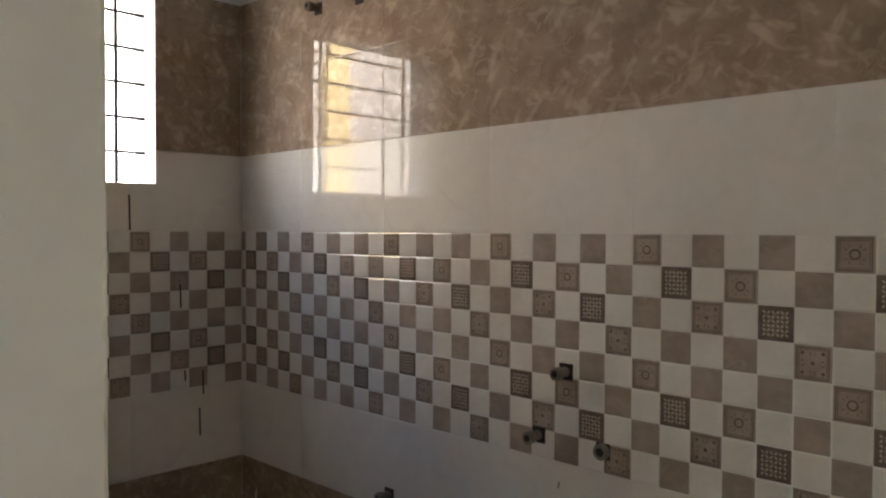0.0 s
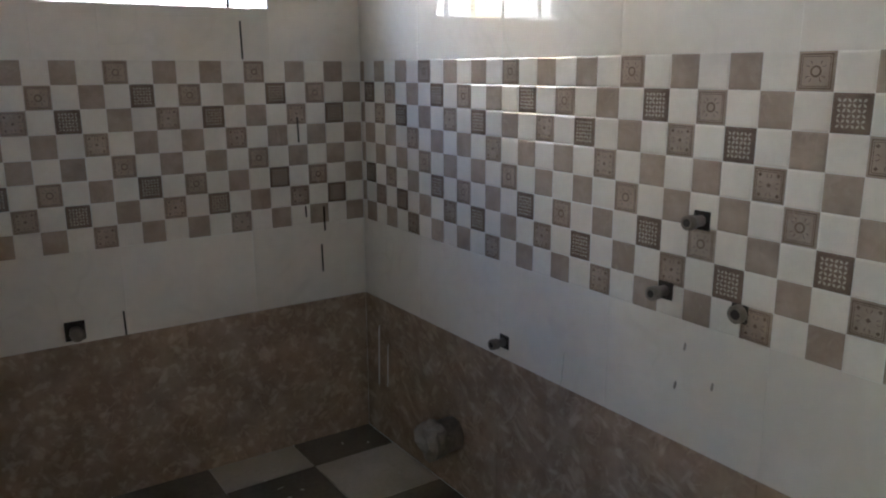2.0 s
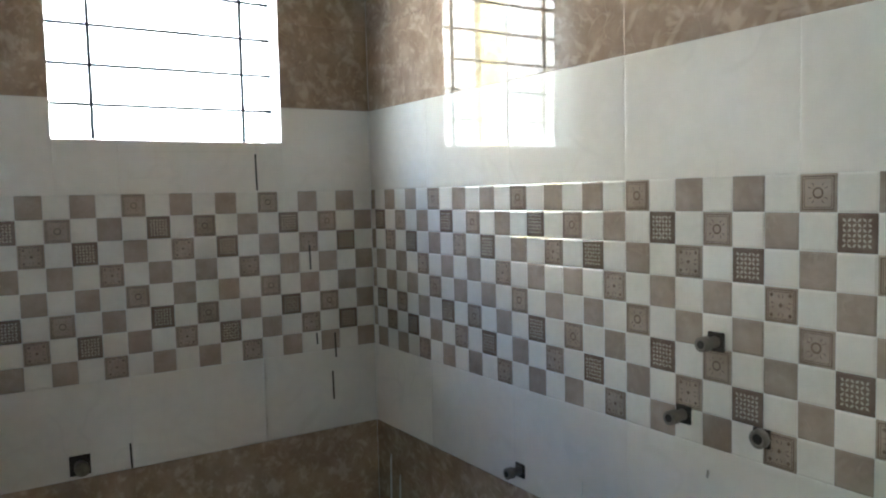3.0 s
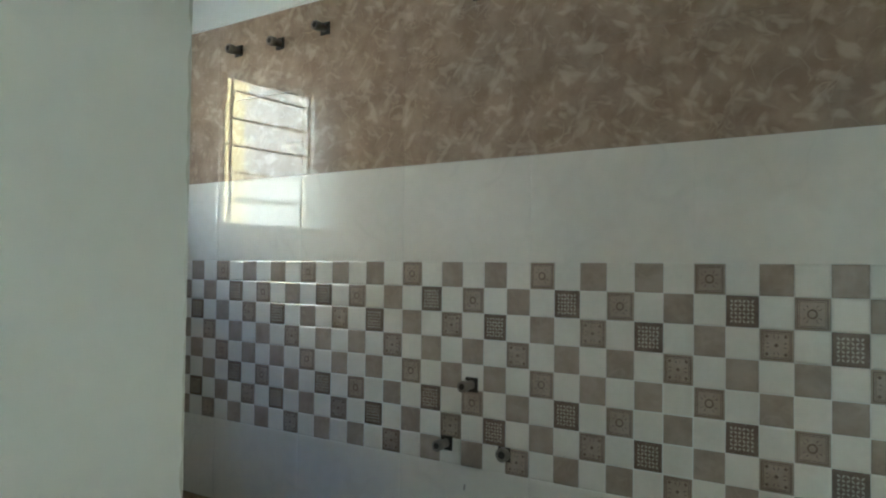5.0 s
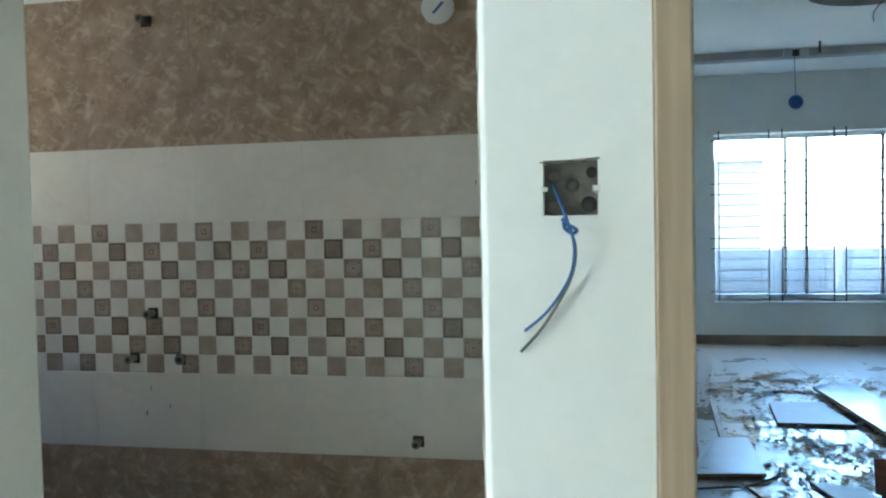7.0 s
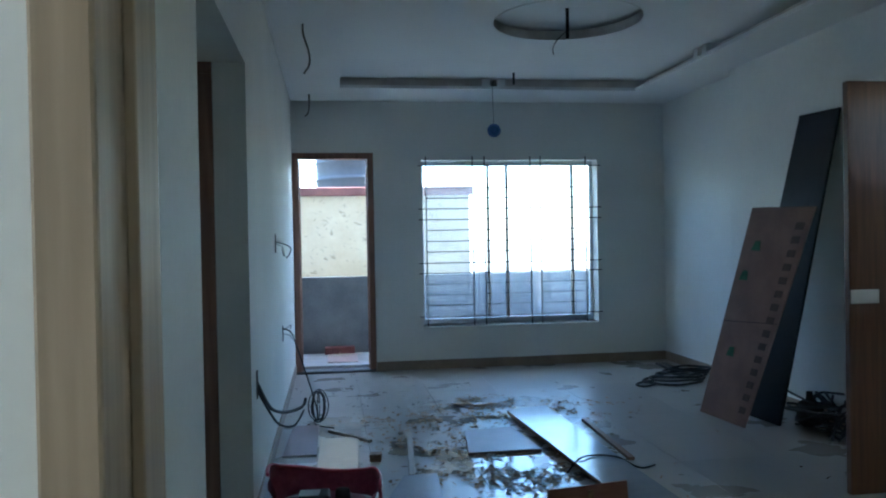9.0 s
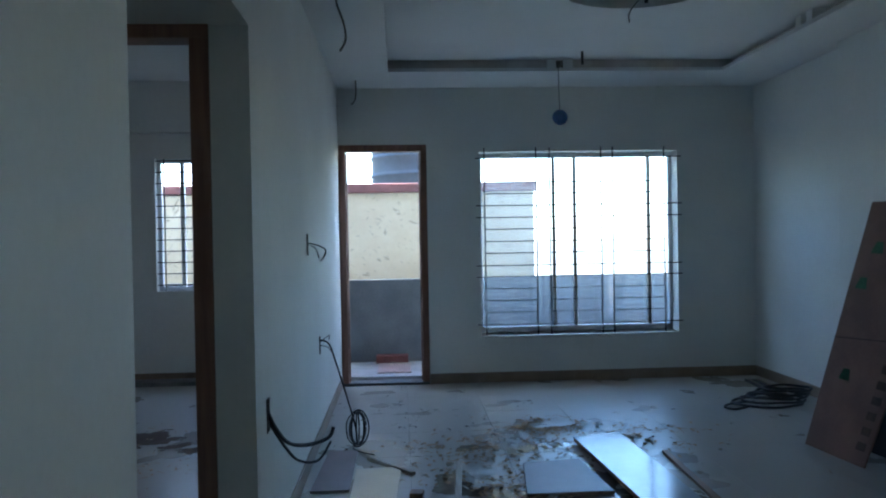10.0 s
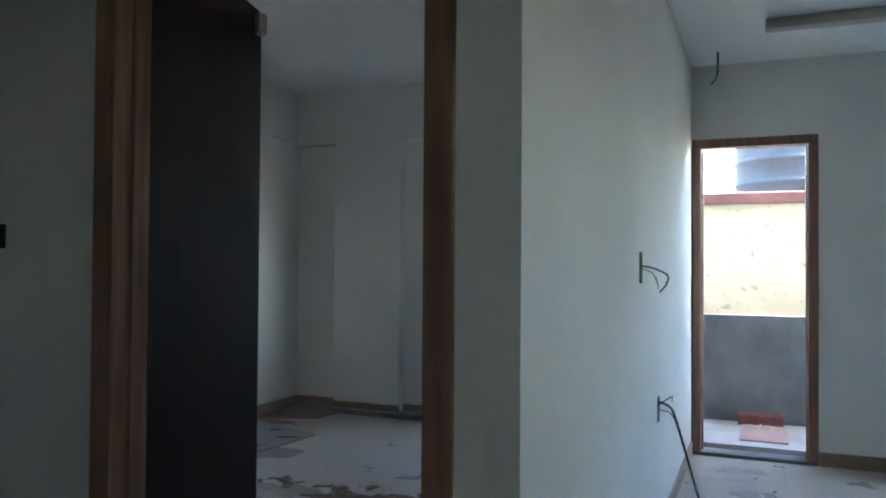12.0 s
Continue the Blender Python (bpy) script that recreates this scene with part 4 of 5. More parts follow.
bulb = thing("pendant_cap", (2.538, 6.36, 2.40), "round blue plastic cap hanging on a thin wire", "pendant")
part("cap", lathe([(0.0001, 0.0), (0.045, 0.004), (0.062, 0.014), (0.066, 0.024), (0.050, 0.034), (0.0001, 0.038)], (2.538, 6.38, 2.367), "-y", 28), BLUE_PLASTIC, bulb)
part("rim", lathe([(0.040, 0.036), (0.044, 0.042), (0.032, 0.043), (0.030, 0.036)], (2.538, 6.38, 2.367), "-y", 28), WIRE_BLUE, bulb)
part("wire", tube([(2.53, 6.365, 2.80), (2.532, 6.362, 2.62), (2.538, 6.362, 2.43)], 0.003, 6), WIRE_GREY, bulb)

light = thing("ceiling_rose", (-1.62, 5.1, 2.905), "round white ceiling rose in the bedroom", "ceiling rose")
part("disc", lathe([(0.07, 2.882), (0.075, 2.890), (0.075, 2.906)], (-1.62, 5.1, 0), sides=24), WHITE_PLASTIC, light)
sw = thing("switch_box", (-0.96, 2.857, 1.41), "small open switch box, its shaded inside painted dark", "switch box")
# solid dark plate; the shade of the box is put into its colour
part("recess", box(-0.985, 2.852, 1.38, -0.935, 2.860, 1.45, 0.002), HOLE_SHADE, sw)

# ---------------- living room: boards and rubbish on the floor ----------------
plank = thing("laminate_plank", (2.45, 3.65, 0.0), "long glossy grey laminate plank lying on scraps", "plank")
part("face", slab_between((2.39, 2.37, 0.062), (2.65, 2.43, 0.062), (2.60, 4.93, 0.048), (2.27, 4.83, 0.048), 0.006, 0.001), PLANK, plank)
part("core", slab_between((2.392, 2.372, 0.055), (2.648, 2.432, 0.055), (2.598, 4.928, 0.041), (2.272, 4.828, 0.041), 0.022, 0.001), PLY_EDGE, plank, "brown plywood core")
for y in (2.75, 4.45):
    blk = thing("wood_scrap", (2.45, y, 0.0), "short wooden offcut under the plank", "wood scrap", "wood offcuts")
    part("block", box(2.34, y - 0.05, 0.0, 2.60, y + 0.05, 0.0285, 0.003), PLY_EDGE, blk)
strip = thing("edge_strip", (2.75, 4.1, 0.0), "thin dark strip of wood beside the plank", "wood strip")
part("strip", prism([(2.72, 3.55), (2.76, 3.55), (2.80, 4.55), (2.765, 4.56)], 0.0, 0.02, 0.002), PLY_EDGE, strip)

def flat_board(name, pts, z0, z1, material, label, category, edge=None):
    cx, cy = sum(p[0] for p in pts) / len(pts), sum(p[1] for p in pts) / len(pts)
    t = thing(name, (cx, cy, z0), label, category)
    part("sheet", prism(pts, z1 - 0.004, z1, 0.001), material, t)
    inner = [(cx + (x - cx) * 0.996, cy + (y - cy) * 0.996) for x, y in pts]
    part("core", prism(inner, z0, z1 - 0.0042, 0.001), edge or PLY_EDGE, t, "plywood edge")
    return t


flat_board("plywood_board", [(1.80, 3.83), (2.265, 3.83), (2.212, 4.43), (1.868, 4.38)], 0.0, 0.022, BOARD_PURPLE, "brown purple laminate board lying flat", "board")
flat_board("plywood_board", [(1.143, 2.73), (1.514, 2.776), (1.547, 3.43), (1.362, 3.42)], 0.012, 0.032, BOARD_GREY, "grey laminate board cut at a slant on a batten", "board")
flat_board("plywood_board", [(1.70, 2.72), (1.80, 2.30), (2.02, 2.16), (1.93, 2.66)], 0.0, 0.018, BOARD_PURPLE, "dark brown offcut board on the wet floor", "board")
flat_board("loose_tile", [(0.876, 3.68), (1.115, 3.66), (1.15, 4.42), (0.89, 4.40)], 0.0, 0.012, TILE_WHITE, "loose white floor tile lying on the floor", "tile", GROUT)
flat_board("loose_tile", [(0.66, 4.02), (0.87, 4.02), (0.875, 4.80), (0.69, 4.82)], 0.0, 0.012, BOARD_PURPLE, "dark purple brown tile lying by the wall", "tile", GROUT)

def batten(a, b, w, h, label):
    a, b = Vector((*a, 0)), Vector((*b, 0))
    s = (b - a).normalized().cross(Vector((0, 0, 1))) * w / 2
    t = thing("batten", ((a + b) / 2), label, "batten", "wooden battens")
    part("stick", prism([(a + s).to_tuple()[:2], (b + s).to_tuple()[:2], (b - s).to_tuple()[:2], (a - s).to_tuple()[:2]], 0.0, h, 0.002), WOOD_BATTEN, t)


batten((1.495, 4.46), (1.41, 3.45), 0.035, 0.025, "pale thin wooden batten on the floor")
batten((1.40, 2.70), (1.53, 2.12), 0.045, 0.012, "pale wooden batten across the wet floor")
batten((0.95, 4.62), (1.22, 4.28), 0.03, 0.02, "short wooden strip on the floor")
batten((0.64, 2.62), (1.05, 2.60), 0.05, 0.02, "short wooden strip by the wall")

box1 = thing("plywood_offcut", (2.15, 2.56, 0.0), "red-brown plywood piece standing on edge", "plywood")
part("panel", slab_between((1.945, 2.53, 0.03), (2.345, 2.59, 0.03), (2.345, 2.62, 0.19), (1.945, 2.56, 0.19), 0.02, 0.002), PLY_RED, box1)
part("base", slab_between((1.99, 2.515, 0.0), (2.39, 2.575, 0.0), (2.39, 2.575, 0.03), (1.99, 2.515, 0.03), 0.07, 0.002), WOOD_BATTEN, box1, "pale batten under the panel")
part("cleat", slab_between((2.14, 2.545, 0.06), (2.165, 2.549, 0.06), (2.165, 2.575, 0.17), (2.14, 2.571, 0.17), 0.012, 0.001), PLY_EDGE, box1)
sc = thing("tile_scrap", (1.90, 2.28, 0.0), "jagged white scrap of laminate", "scrap")
part("scrap", slab_between((1.82, 2.24, 0.02), (1.92, 2.20, 0.02), (1.985, 2.36, 0.07), (1.955, 2.40, 0.07), 0.006, 0.001), LAMINATE, sc)
sc2 = thing("wood_scrap", (2.25, 2.34, 0.0), "thin pale splinter of wood", "wood scrap")
part("splinter", prism([(2.14, 2.36), (2.30, 2.32), (2.31, 2.34), (2.15, 2.385)], 0.0, 0.012, 0.001), WOOD_BATTEN, sc2)
sc3 = thing("wood_scrap", (1.22, 3.86, 0.0), "small brown block of wood", "wood scrap")
part("block", prism([(1.19, 3.83), (1.26, 3.82), (1.27, 3.89), (1.20, 3.90)], 0.0, 0.045, 0.003), PLY_EDGE, sc3)

# slumped red tool bag
bag = thing("tool_bag", (0.98, 3.20, 0.0), "slumped red plastic bag lying open with dark tools inside", "bag")
bm = bmesh.new()
cols, levels = 30, 7
rows_b = []
for j in range(levels + 1):
    ring = []
    for k in range(cols + 1):
        f = k / cols
        a = math.radians(200 - 215 * f)
        top = 0.20 - 0.10 * f + 0.025 * math.sin(f * 9)
        h = j / levels
        flare = 0.20 + 0.05 * h + 0.035 * noise.noise(Vector((f * 5, h * 2.2, 4.0)))
        x = 0.93 + flare * 1.15 * math.cos(a) + 0.02 * noise.noise(Vector((f * 9, h * 5, 1.0)))
        y = 3.15 + flare * 0.85 * math.sin(a) - 0.06 * h
        ring.append(bm.verts.new((max(x, XL + 0.02), y, max(0.002, top * h + 0.018 * noise.noise(Vector((f * 8, h * 4, 9.0))) * h))))
    rows_b.append(ring)
for r0, r1 in zip(rows_b, rows_b[1:]):
    for k in range(cols):
        bm.faces.new((r0[k], r0[k + 1], r1[k + 1], r1[k])).smooth = True
rim_line = [v.co.copy() for v in rows_b[-1]]
bmesh.ops.solidify(bm, geom=list(bm.faces), thickness=0.004)
sack = part("sack", bm, BAG, bag)
part("rim", tube([tuple(p) for p in rim_line[::3]] + [(1.19, 2.98, 0.03), (1.02, 2.93, 0.02), (0.85, 2.94, 0.035), (0.72, 3.02, 0.03)], 0.009, 8, 4), BAG_RIM, sack, "bright red rim")
part("lining", prism([(0.72, 3.02), (0.86, 2.95), (1.03, 2.945), (1.17, 2.99), (1.13, 3.20), (0.98, 3.30), (0.82, 3.28), (0.70, 3.18)], 0.002, 0.012, 0.002), BAG_IN, sack, "pink inner lining")
part("tool", box(0.80, 3.02, 0.012, 0.96, 3.16, 0.075, 0.014), INK, bag, "dark hand tool")
part("tool", lathe([(0.035, 0.012), (0.04, 0.03), (0.035, 0.075), (0.012, 0.08)], (1.02, 3.12, 0), sides=14), INK, bag, "dark round tool")
part("paper", slab_between((0.80, 3.04, 0.078), (0.90, 3.02, 0.084), (0.91, 3.06, 0.098), (0.81, 3.09, 0.092), 0.002, 0), WHITE_PLASTIC, bag, "crumpled white paper")
cab = thing("floor_cable", (1.05, 2.62, 0.0), "black cable lying across the floor", "cable")
part("cable", tube([(0.66, 2.56, 0.026), (0.85, 2.545, 0.026), (1.05, 2.55, 0.012), (1.25, 2.60, 0.010), (1.42, 2.66, 0.012), (1.56, 2.80, 0.010), (1.62, 2.95, 0.010)], 0.007, 8), WIRE_BLACK, cab)
cab2 = thing("floor_cable", (2.5, 3.3, 0.07), "thin dark cable lying over the plank", "cable")
part("cable", tube([(2.28, 3.35, 0.012), (2.37, 3.42, 0.064), (2.48, 3.48, 0.064), (2.60, 3.42, 0.064), (2.70, 3.34, 0.02), (2.82, 3.40, 0.010)], 0.005, 8), WIRE_BLACK, cab2)

# boards leaning on the east wall
dark_board = thing("leaning_board", (4.15, 4.25, 0.0), "tall dark laminate board leaning on the wall", "board")
part("sheet", slab_between((4.00, 4.62, 0.0), (4.041, 4.114, 0.0), (4.39, 3.922, 2.184), (4.39, 4.374, 2.198), 0.018, 0.002), LAMINATE_DARK, dark_board)
card = thing("cardboard_sheet", (3.75, 4.4, 0.0), "brown printed cardboard sheet leaning on a board", "cardboard")
A, B, C, D = (Vector(p) for p in ((3.73, 4.66, 0.0), (3.778, 4.11, 0.0), (4.07, 3.72, 1.51), (4.07, 4.385, 1.522)))
nrm = (B - A).cross(C - A).normalized()
D -= nrm * (D - A).dot(nrm)
card_sheet = part("sheet", slab_between(A, B, C, D, 0.012, 0.002), CARD, card)


def on_card(u, v):
    return (A * (1 - u) + B * u) * (1 - v) + (D * (1 - u) + C * u) * v + nrm * 0.003


rng = random.Random(5)
for k in range(15):
    v = 0.06 + k * 0.06
    part("printed_mark", slab_between(on_card(0.80, v), on_card(0.93, v), on_card(0.93, v + 0.032), on_card(0.80, v + 0.032), 0.001, 0), CARD_PRINT, card_sheet, "dark printed bar")
for u, v in ((0.24, 0.30), (0.18, 0.80), (0.10, 0.66)):
    part("printed_mark", slab_between(on_card(u, v), on_card(u + 0.16, v), on_card(u + 0.13, v + 0.045), on_card(u + 0.04, v + 0.045), 0.001, 0), GREEN_PRINT, card_sheet, "green printed emblem")
part("fold", slab_between(on_card(0.0, 0.455), on_card(1.0, 0.485), on_card(1.0, 0.489), on_card(0.0, 0.460), 0.002, 0), CARD_PRINT, card_sheet, "crease across the sheet")

# boards on the bedroom floor
flat_board("plywood_board", [(-2.93, 6.78), (-2.45, 7.02), (-2.42, 7.26), (-2.93, 7.38)], 0.0, 0.018, BOARD_PURPLE, "dark brown board lying in the bedroom corner", "board")
flat_board("plywood_board", [(-2.93, 6.02), (-2.20, 5.78), (-2.12, 6.45), (-2.93, 6.70)], 0.0, 0.018, BOARD_GREY, "grey laminate board lying on the bedroom floor", "board")

# balcony
tray = thing("red_block", (1.02, 8.12, 0.04), "red brick block at the parapet foot", "brick")
part("block", box(0.89, 8.06, 0.04, 1.23, 8.18, 0.125, 0.006), BRICK_RED, tray)
mat_b = thing("floor_mat", (1.1, 7.75, 0.04), "pinkish tile lying on the balcony floor", "tile")
part("sheet", box(0.92, 7.45, 0.041, 1.25, 8.04, 0.052, 0.002), BOARD_PURPLE, mat_b)


# ---------------- scattered shavings, dirt and water ----------------
def flakes(name, centre_list, count, size, material, label, z=0.003, seed=1):
    rng = random.Random(seed)
    vs, fs = [], []
    for cx, cy, sx, sy in centre_list:
        for _ in range(int(count)):
            x, y = rng.gauss(cx, sx), rng.gauss(cy, sy)
            if noise.noise(Vector((x * 4, y * 4, seed))) < -0.12:
                continue
            a, l, w = rng.uniform(0, 6.28), size * rng.uniform(0.4, 1.6), size * rng.uniform(0.15, 0.5)
            c, s = math.cos(a), math.sin(a)
            lift = rng.uniform(0.001, size * 0.5)
            b = len(vs)
            for u, v, h in ((-l, -w, 0), (0, -w, lift), (l, -w, lift * 0.3), (l, w, 0), (0, w, lift * 0.8), (-l, w, 0.001)):
                vs.append((x + u * c - v * s, y + u * s + v * c, z + h))
            fs += [(b, b + 1, b + 4, b + 5), (b + 1, b + 2, b + 3, b + 4)]
    me = bpy.data.meshes.new(name)
    me.from_pydata(vs, [], fs)
    me.materials.append(material)
    return tagged(new(name, me), label, "debris", kind="stuff")


flakes("wood_shavings", [(1.75, 4.85, 0.35, 0.14), (2.12, 5.30, 0.17, 0.12), (2.12, 5.30, 0.15, 0.10), (1.62, 4.35, 0.18, 0.35), (1.95, 3.2, 0.35, 0.35), (1.7, 2.6, 0.3, 0.3), (2.05, 3.0, 0.22, 0.45), (2.05, 3.3, 0.2, 0.3), (2.75, 4.95, 0.25, 0.2)], 260, 0.022, SHAVING, "curled brown wood shavings scattered on the floor", 0.006, 3)
flakes("pale_chips", [(1.70, 4.2, 0.22, 0.35), (1.9, 3.4, 0.3, 0.4), (2.3, 5.1, 0.6, 0.4)], 90, 0.028, WOOD_BATTEN, "pale chips of wood and tape on the floor", 0.006, 7)
flakes("floor_litter", [(2.6, 4.6, 1.2, 1.4), (1.2, 5.6, 0.4, 0.6)], 60, 0.02, DIRT, "small dark litter scattered over the floor", 0.003, 11)
flakes("bedroom_dirt", [(-1.35, 5.25, 0.3, 0.08), (-0.75, 5.40, 0.3, 0.06), (-0.9, 5.0, 0.6, 0.22), (-1.3, 5.5, 0.7, 0.15), (-0.5, 4.5, 0.4, 0.12), (-0.9, 4.75, 0.6, 0.10)], 110, 0.014, SHAVING, "brown shavings on the bedroom floor", 0.002, 13)
flakes("balcony_chips", [(1.08, 7.95, 0.10, 0.05)], 60, 0.02, WOOD_BATTEN, "pale curled wood chips on the balcony floor", 0.054, 19)
flakes("bath_rubble", [(-1.9, 1.0, 0.45, 0.3)], 45, 0.010, GROUT, "small crumbs of plaster on the bathroom floor", BF + 0.002, 17)


def film(name, material, x0, y0, sx, sy, cx, cy, rx, ry, edge, z, seed, label, category, n=150):
    """Thin patch with an uneven outline lying over the tiles."""
    vs, fs, ids = [], [], {}

    def vid(i, j):
        if (i, j) not in ids:
            x, y = x0 + sx * i / n, y0 + sy * j / n
            ids[(i, j)] = len(vs)
            vs.append((x + 0.006 * noise.noise(Vector((x * 40, y * 40, 0))), y, z))
        return ids[(i, j)]
    for i in range(n):
        for j in range(n):
            x, y = x0 + sx * (i + 0.5) / n, y0 + sy * (j + 0.5) / n
            d = 1 - ((x - cx) / rx) ** 2 - ((y - cy) / ry) ** 2
            v = d * 0.55 + 0.75 * noise.noise(Vector((x * 2.6, y * 2.6, seed))) + 0.55 * noise.noise(Vector((x * 8, y * 8, seed + 5))) + 0.25 * noise.noise(Vector((x * 22, y * 22, seed - 2)))
            if v > edge and d > -0.15:
                fs.append((vid(i, j), vid(i + 1, j), vid(i + 1, j + 1), vid(i, j + 1)))
    me = bpy.data.meshes.new(name)
    me.from_pydata(vs, [], fs)
    me.materials.append(material)
    return tagged(new(name, me), label, category, kind="stuff")


film("puddle", WET, 1.15, 1.9, 1.75, 3.6, 2.02, 3.5, 0.68, 1.72, 0.30, 0.0025, 4, "thin film of water with an uneven outline", "puddle")
film("mud_stain", DIRT, -2.2, 4.2, 2.2, 1.7, -1.0, 5.05, 0.95, 0.62, 0.42, 0.0015, 21, "dried brown mud smeared over the bedroom floor", "dirt")

# ---------------- wall and floor tiles ----------------
TW, TH, GAP, THICK = 0.4475, 0.294, 0.0003, 0.008
SQ_U, SQ_V = TW / 6, TH / 4
PATTERN = ("CWBWBW", "WDWCWB", "BWQWDW", "WBWBWQ")      # squares of one checkered tile, top row first
KINDS = {"W": 0, "B": 1, "C": 1, "Q": 1, "D": 2}


def bevelled_rect(vs, fs, ms, u0, u1, v0, v1, depth, bev, m, drop=None):
    """A raised rectangle with a sloping edge; outward is -y."""
    b, drop = len(vs), drop or bev
    vs += [(u0, 0, v0), (u1, 0, v0), (u1, 0, v1), (u0, 0, v1), (u0, -depth + drop, v0), (u1, -depth + drop, v0), (u1, -depth + drop, v1), (u0, -depth + drop, v1),
           (u0 + bev, -depth, v0 + bev), (u1 - bev, -depth, v0 + bev), (u1 - bev, -depth, v1 - bev), (u0 + bev, -depth, v1 - bev)]
    for lo, hi in ((0, 4), (4, 8)):
        for k in range(4):
            j = (k + 1) % 4
            fs.append((b + lo + k, b + lo + j, b + hi + j, b + hi + k))
            ms.append(m)
    fs.append((b + 8, b + 9, b + 10, b + 11))
    ms.append(m)


def pillow_rect(vs, fs, ms, u0, u1, v0, v1, depth, m, roll):
    """A glazed tile whose face rolls off over its last millimetres; outward is -y."""
    b, rings = len(vs), ((0.0, depth), (0.0, 0.126 * roll), (0.15 * roll, 0.074 * roll), (0.45 * roll, 0.03 * roll), (roll, 0.0))
    for inset, drop in rings:
        y = -depth + drop
        vs += [(u0 + inset, y, v0 + inset), (u1 - inset, y, v0 + inset), (u1 - inset, y, v1 - inset), (u0 + inset, y, v1 - inset)]
    for r in range(len(rings) - 1):
        for k in range(4):
            j = (k + 1) % 4
            fs.append((b + 4 * r + k, b + 4 * r + j, b + 4 * r + 4 + j, b + 4 * r + 4 + k))
            ms.append(m)
    e = b + 4 * (len(rings) - 1)
    fs.append((e, e + 1, e + 2, e + 3))
    ms.append(m)


def flat_quad(vs, fs, ms, pts, y, m):
    b = len(vs)
    vs += [(u, y, v) for u, v in pts]
    fs.append((b, b + 1, b + 2, b + 3))
    ms.append(m)


def relief(vs, fs, ms, kind, u0, v0):
    """Raised ornament on one patterned square."""
    cu, cv, r, y = u0 + SQ_U / 2, v0 + SQ_V / 2, SQ_U / 2, -THICK - 0.0006
    edge = r * 0.86
    for k in range(4):
        a, b = [(-1, -1), (1, -1), (1, 1), (-1, 1)][k], [(1, -1), (1, 1), (-1, 1), (-1, -1)][k]
        for s0, s1 in ((edge, edge * 0.93), (edge * 0.86, edge * 0.82)):
            flat_quad(vs, fs, ms, [(cu + a[0] * s0, cv + a[1] * s0), (cu + b[0] * s0, cv + b[1] * s0), (cu + b[0] * s1, cv + b[1] * s1), (cu + a[0] * s1, cv + a[1] * s1)], y, 4)
    if kind == "C":
        n = 12
        for k in range(n):
            a0, a1 = 2 * math.pi * k / n, 2 * math.pi * (k + 1) / n
            flat_quad(vs, fs, ms, [(cu + 0.30 * r * math.cos(a0), cv + 0.30 * r * math.sin(a0)), (cu + 0.30 * r * math.cos(a1), cv + 0.30 * r * math.sin(a1)), (cu + 0.20 * r * math.cos(a1), cv + 0.20 * r * math.sin(a1)), (cu + 0.20 * r * math.cos(a0), cv + 0.20 * r * math.sin(a0))], y, 4)
    if kind == "Q":
        for sx, sy in ((1, 1), (1, -1), (-1, 1), (-1, -1)):
            pts = [(0.42, 0.54), (0.54, 0.42), (0.66, 0.54), (0.54, 0.66)]
            q = [(cu + r * p * sx, cv + r * w * sy) for p, w in pts]
            flat_quad(vs, fs, ms, q if sx * sy > 0 else q[::-1], y, 4)
        flat_quad(vs, fs, ms, [(cu - 0.14 * r, cv), (cu, cv - 0.14 * r), (cu + 0.14 * r, cv), (cu, cv + 0.14 * r)], y, 4)
    if kind in "CQ":
        for k in range(4):
            dx, dy = ((1, 1), (-1, 1), (-1, -1), (1, -1))[k] if kind == "C" else ((1, 0), (0, 1), (-1, 0), (0, -1))[k]
            n = math.hypot(dx, dy)
            dx, dy = dx / n, dy / n
            for s in (-1, 1):
                petal = [(0.34, 0.03 * s), (0.50, 0.17 * s), (0.66, 0.10 * s), (0.52, 0.12 * s)]
                q = [(cu + r * (p * dx - t * dy), cv + r * (p * dy + t * dx)) for p, t in petal]
                flat_quad(vs, fs, ms, q if s < 0 else q[::-1], y, 4)
    if kind == "D":
        step = 0.50 * r
        for i in (-1, 0, 1):
            for j in (-1, 0, 1):
                x, z = cu + i * step, cv + j * step
                for dx, dy in ((1, 1), (-1, 1), (-1, -1), (1, -1)):
                    leaf = [(0.04, 0.0), (0.19, -0.07), (0.31, 0.0), (0.19, 0.07)]
                    flat_quad(vs, fs, ms, [(x + r * 0.707 * (p * dx - t * dy), z + r * 0.707 * (p * dy + t * dx)) for p, t in leaf], y, 3)


tile_cache = {}


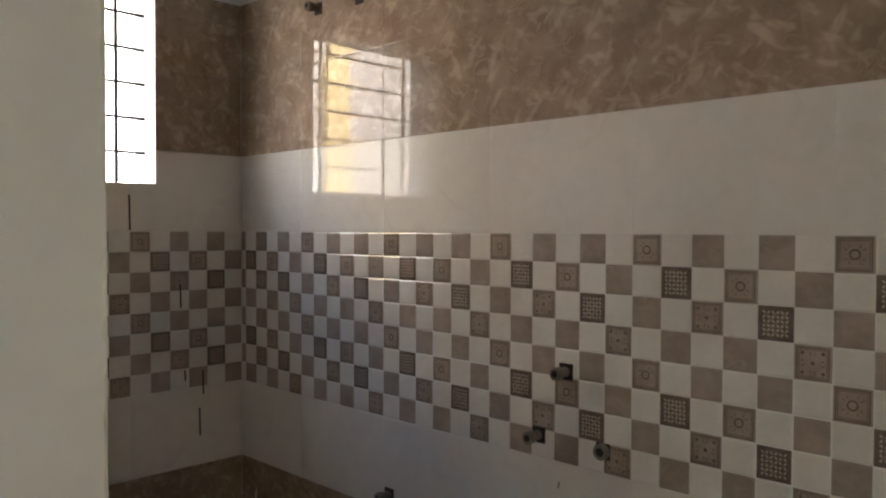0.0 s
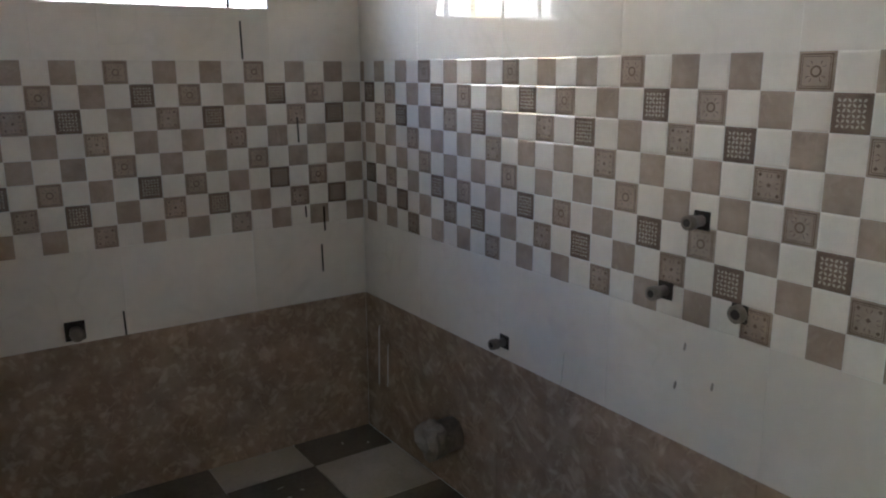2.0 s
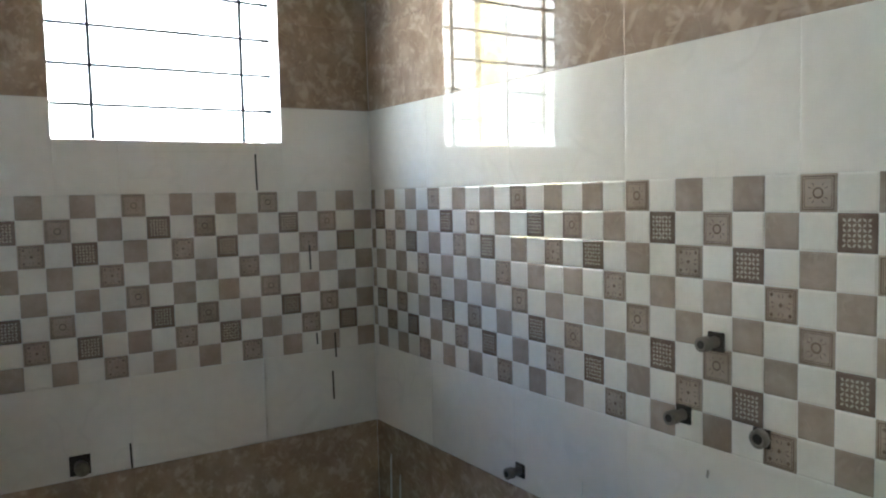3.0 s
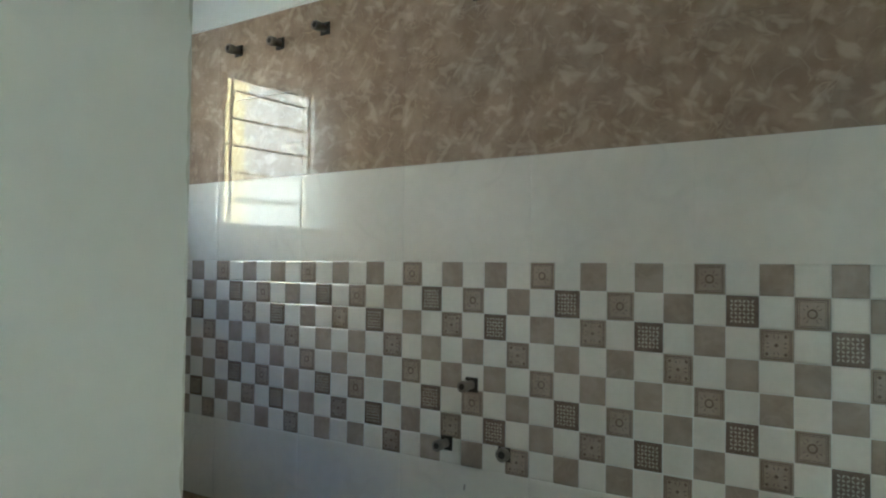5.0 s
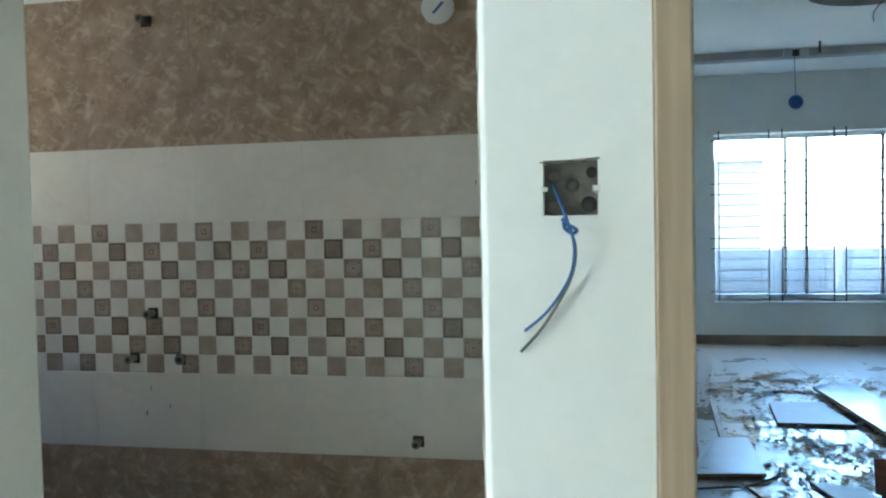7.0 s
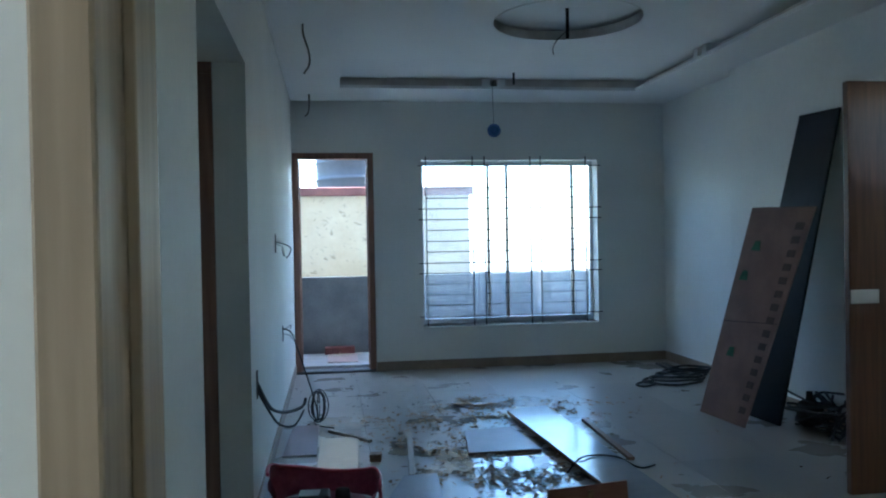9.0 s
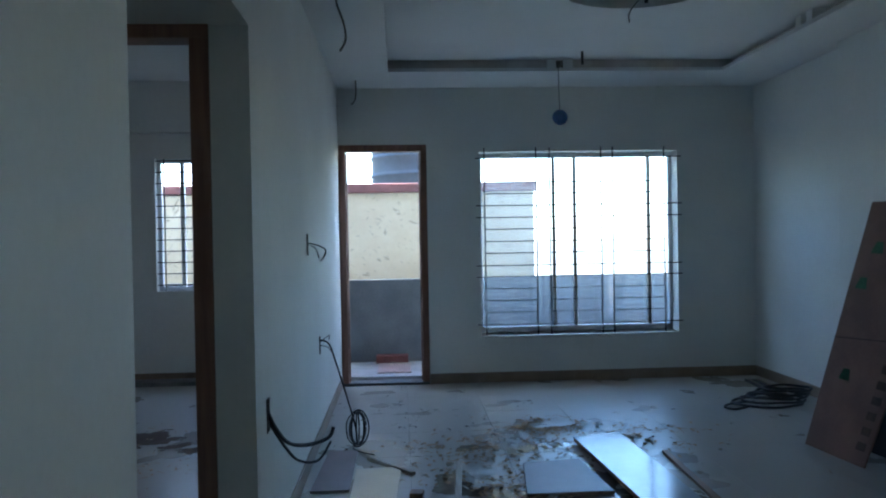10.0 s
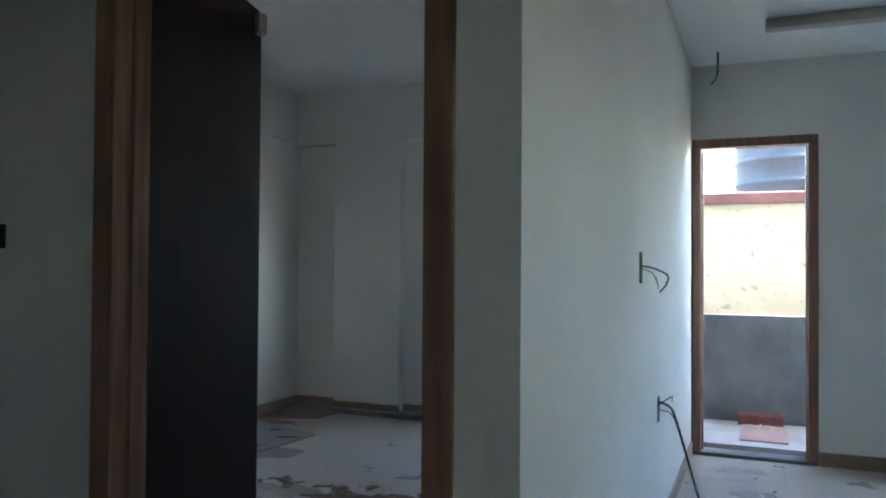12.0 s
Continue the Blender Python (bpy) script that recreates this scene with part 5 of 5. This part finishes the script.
def tile_mesh(kind, u0, u1, v0, v1):
    """Mesh of a whole or cut tile; u, v are its own inner coordinates."""
    key = (kind, round(u0, 4), round(u1, 4), round(v0, 4), round(v1, 4))
    if key in tile_cache:
        return tile_cache[key]
    vs, fs, ms = [], [], []
    if kind == "checker":
        for row in range(4):
            for col in range(6):
                a0, a1 = max(u0, col * SQ_U), min(u1, (col + 1) * SQ_U)
                b0, b1 = max(v0, TH - (row + 1) * SQ_V), min(v1, TH - row * SQ_V)
                if a1 - a0 < 0.004 or b1 - b0 < 0.004:
                    continue
                k = PATTERN[row][col]
                bevelled_rect(vs, fs, ms, a0 + 0.0004, a1 - 0.0004, b0 + 0.0004, b1 - 0.0004, THICK, 0.0042, KINDS[k], 0.0013)
                if k in "CQD" and a1 - a0 > SQ_U * 0.98 and b1 - b0 > SQ_V * 0.98:
                    relief(vs, fs, ms, k, a0, b0)
        mats = [SQ_WHITE, SQ_BROWN, SQ_DARK, SQ_RELIEF, SQ_LINE]
    else:
        pillow_rect(vs, fs, ms, u0, u1, v0, v1, THICK, 0, 0.011 if kind == "white" else 0.0045)
        mats = [TILE_WHITE if kind == "white" else TILE_BROWN]
    me = bpy.data.meshes.new("tile")
    me.from_pydata(vs, [], fs)
    for m in mats:
        me.materials.append(m)
    me.polygons.foreach_set("material_index", ms)
    tile_cache[key] = me
    return me


ROWS = [(BF, 0.167, "brown"), (0.167, 0.467, "brown"), (0.467, 0.767, "white"), (0.767, 1.061, "checker"), (1.061, 1.355, "checker"), (1.355, 1.65, "white"), (1.65, 1.945, "brown"), (1.945, 2.24, "brown")]


def tile_wall(owner, place, length, phase, opening=None):
    """Tiles one wall; place maps (u, outward -y, z) to the world, phase is a joint's u."""
    first = math.floor((0 - phase) / TW)
    rng = random.Random(int(length * 1000))
    for z0, z1, kind in ROWS:
        k = first
        while phase + k * TW < length - 1e-4:
            s = phase + k * TW
            a, b = max(0.0, s), min(length, s + TW)
            rects = [(a, b, z0, z1)]
            if opening:
                o0, o1, p0, p1 = opening
                if a < o1 and b > o0 and z0 < p1 and z1 > p0:
                    lo, hi = max(a, o0), min(b, o1)
                    rects = [r for r in ((a, lo, z0, z1), (hi, b, z0, z1), (lo, hi, z0, max(z0, p0)), (lo, hi, min(z1, p1), z1)) if r[1] - r[0] > 0.006 and r[3] - r[2] > 0.006]
            for r0, r1, q0, q1 in rects:
                if r1 - r0 < 0.006:
                    continue
                v_off = TH - (z1 - q0) if kind == "checker" else 0.0
                if kind == "checker":
                    me = tile_mesh(kind, r0 - s + GAP / 2, r1 - s - GAP / 2, v_off, v_off + (q1 - q0))
                    base_u, base_z = s, q0 - v_off
                else:
                    me = tile_mesh(kind, GAP / 2, r1 - r0 - GAP / 2, GAP / 2, q1 - q0 - GAP / 2)
                    base_u, base_z = r0, q0
                ob = new("tile", me)
                jitter = pose(0, 0, 0, rng.uniform(-0.10, 0.10), 0, rng.uniform(-0.10, 0.10))
                ob.parent = owner
                ob.matrix_basis = place @ Matrix.Translation((base_u, 0, base_z)) @ jitter
            k += 1


tile_wall(wall_bath, Matrix.Translation((BX0, BY1 + THICK, 0)), BX1 - BX0, (-0.4 - BX0) % TW - TW)
tile_wall(wall_bwin, Matrix.Translation((BX0 - THICK, YB, 0)) @ pose(0, 0, 0, 0, 0, 90), BY1 - YB, (1.004 - YB) % TW - TW, (WIN_BATH[0] - YB, WIN_BATH[1] - YB, WIN_BATH[2], WIN_BATH[3]))
tile_wall(wall_bright, Matrix.Translation((BX1 + THICK, BY1, 0)) @ pose(0, 0, 0, 0, 0, -90), BY1 - YP - 0.024, -0.10)
tile_wall(wall_front, Matrix.Translation((-0.435, YB - THICK, 0)) @ pose(0, 0, 0, 0, 0, 180), -0.435 - BX0, -0.20)

# bathroom floor tiles
me = bpy.data.meshes.new("floor_tile")
fb = bmesh.new()
quadbox(fb, 0.002, 0.002, -0.011, 0.331, 0.331, 0.0, 0.001)
fb.to_mesh(me)
fb.free()
me.materials.append(FLOOR_BATH)
pale_me = me.copy()
pale_me.materials.clear()
pale_me.materials.append(FLOOR_PALE)
bath_floor = bpy.data.objects["floor_bath"]
for i in range(11):
    for j in range(5):
        x, y = -2.733 + i * 0.333, BY1 - 0.333 * (j + 1)
        if x + 0.333 > BX1 + 0.24 or y < -0.17:
            continue
        ob = new("floor_tile", pale_me if (i, j) in ((1, 0), (0, 1)) else me)
        ob.parent = bath_floor
        ob.location = (x, y, BF)

# living room floor tiles
me2 = bpy.data.meshes.new("floor_tile_large")
fb = bmesh.new()
quadbox(fb, 0.0006, 0.0006, -0.0095, 0.5994, 0.5994, 0.0, 0.0006)
fb.to_mesh(me2)
fb.free()
me2.materials.append(FLOOR_TILE)
for i in range(7):
    for j in range(13):
        x, y = XL + i * 0.6, YF - 0.6 * (j + 1)
        if x > XR or y < -0.2:
            continue
        ob = new("floor_tile", me2)
        ob.parent = floor_living
        ob.location = (x, y, rng.uniform(-0.0003, 0.0003))
        ob.scale.x = min(1.0, (XR - x) / 0.6)
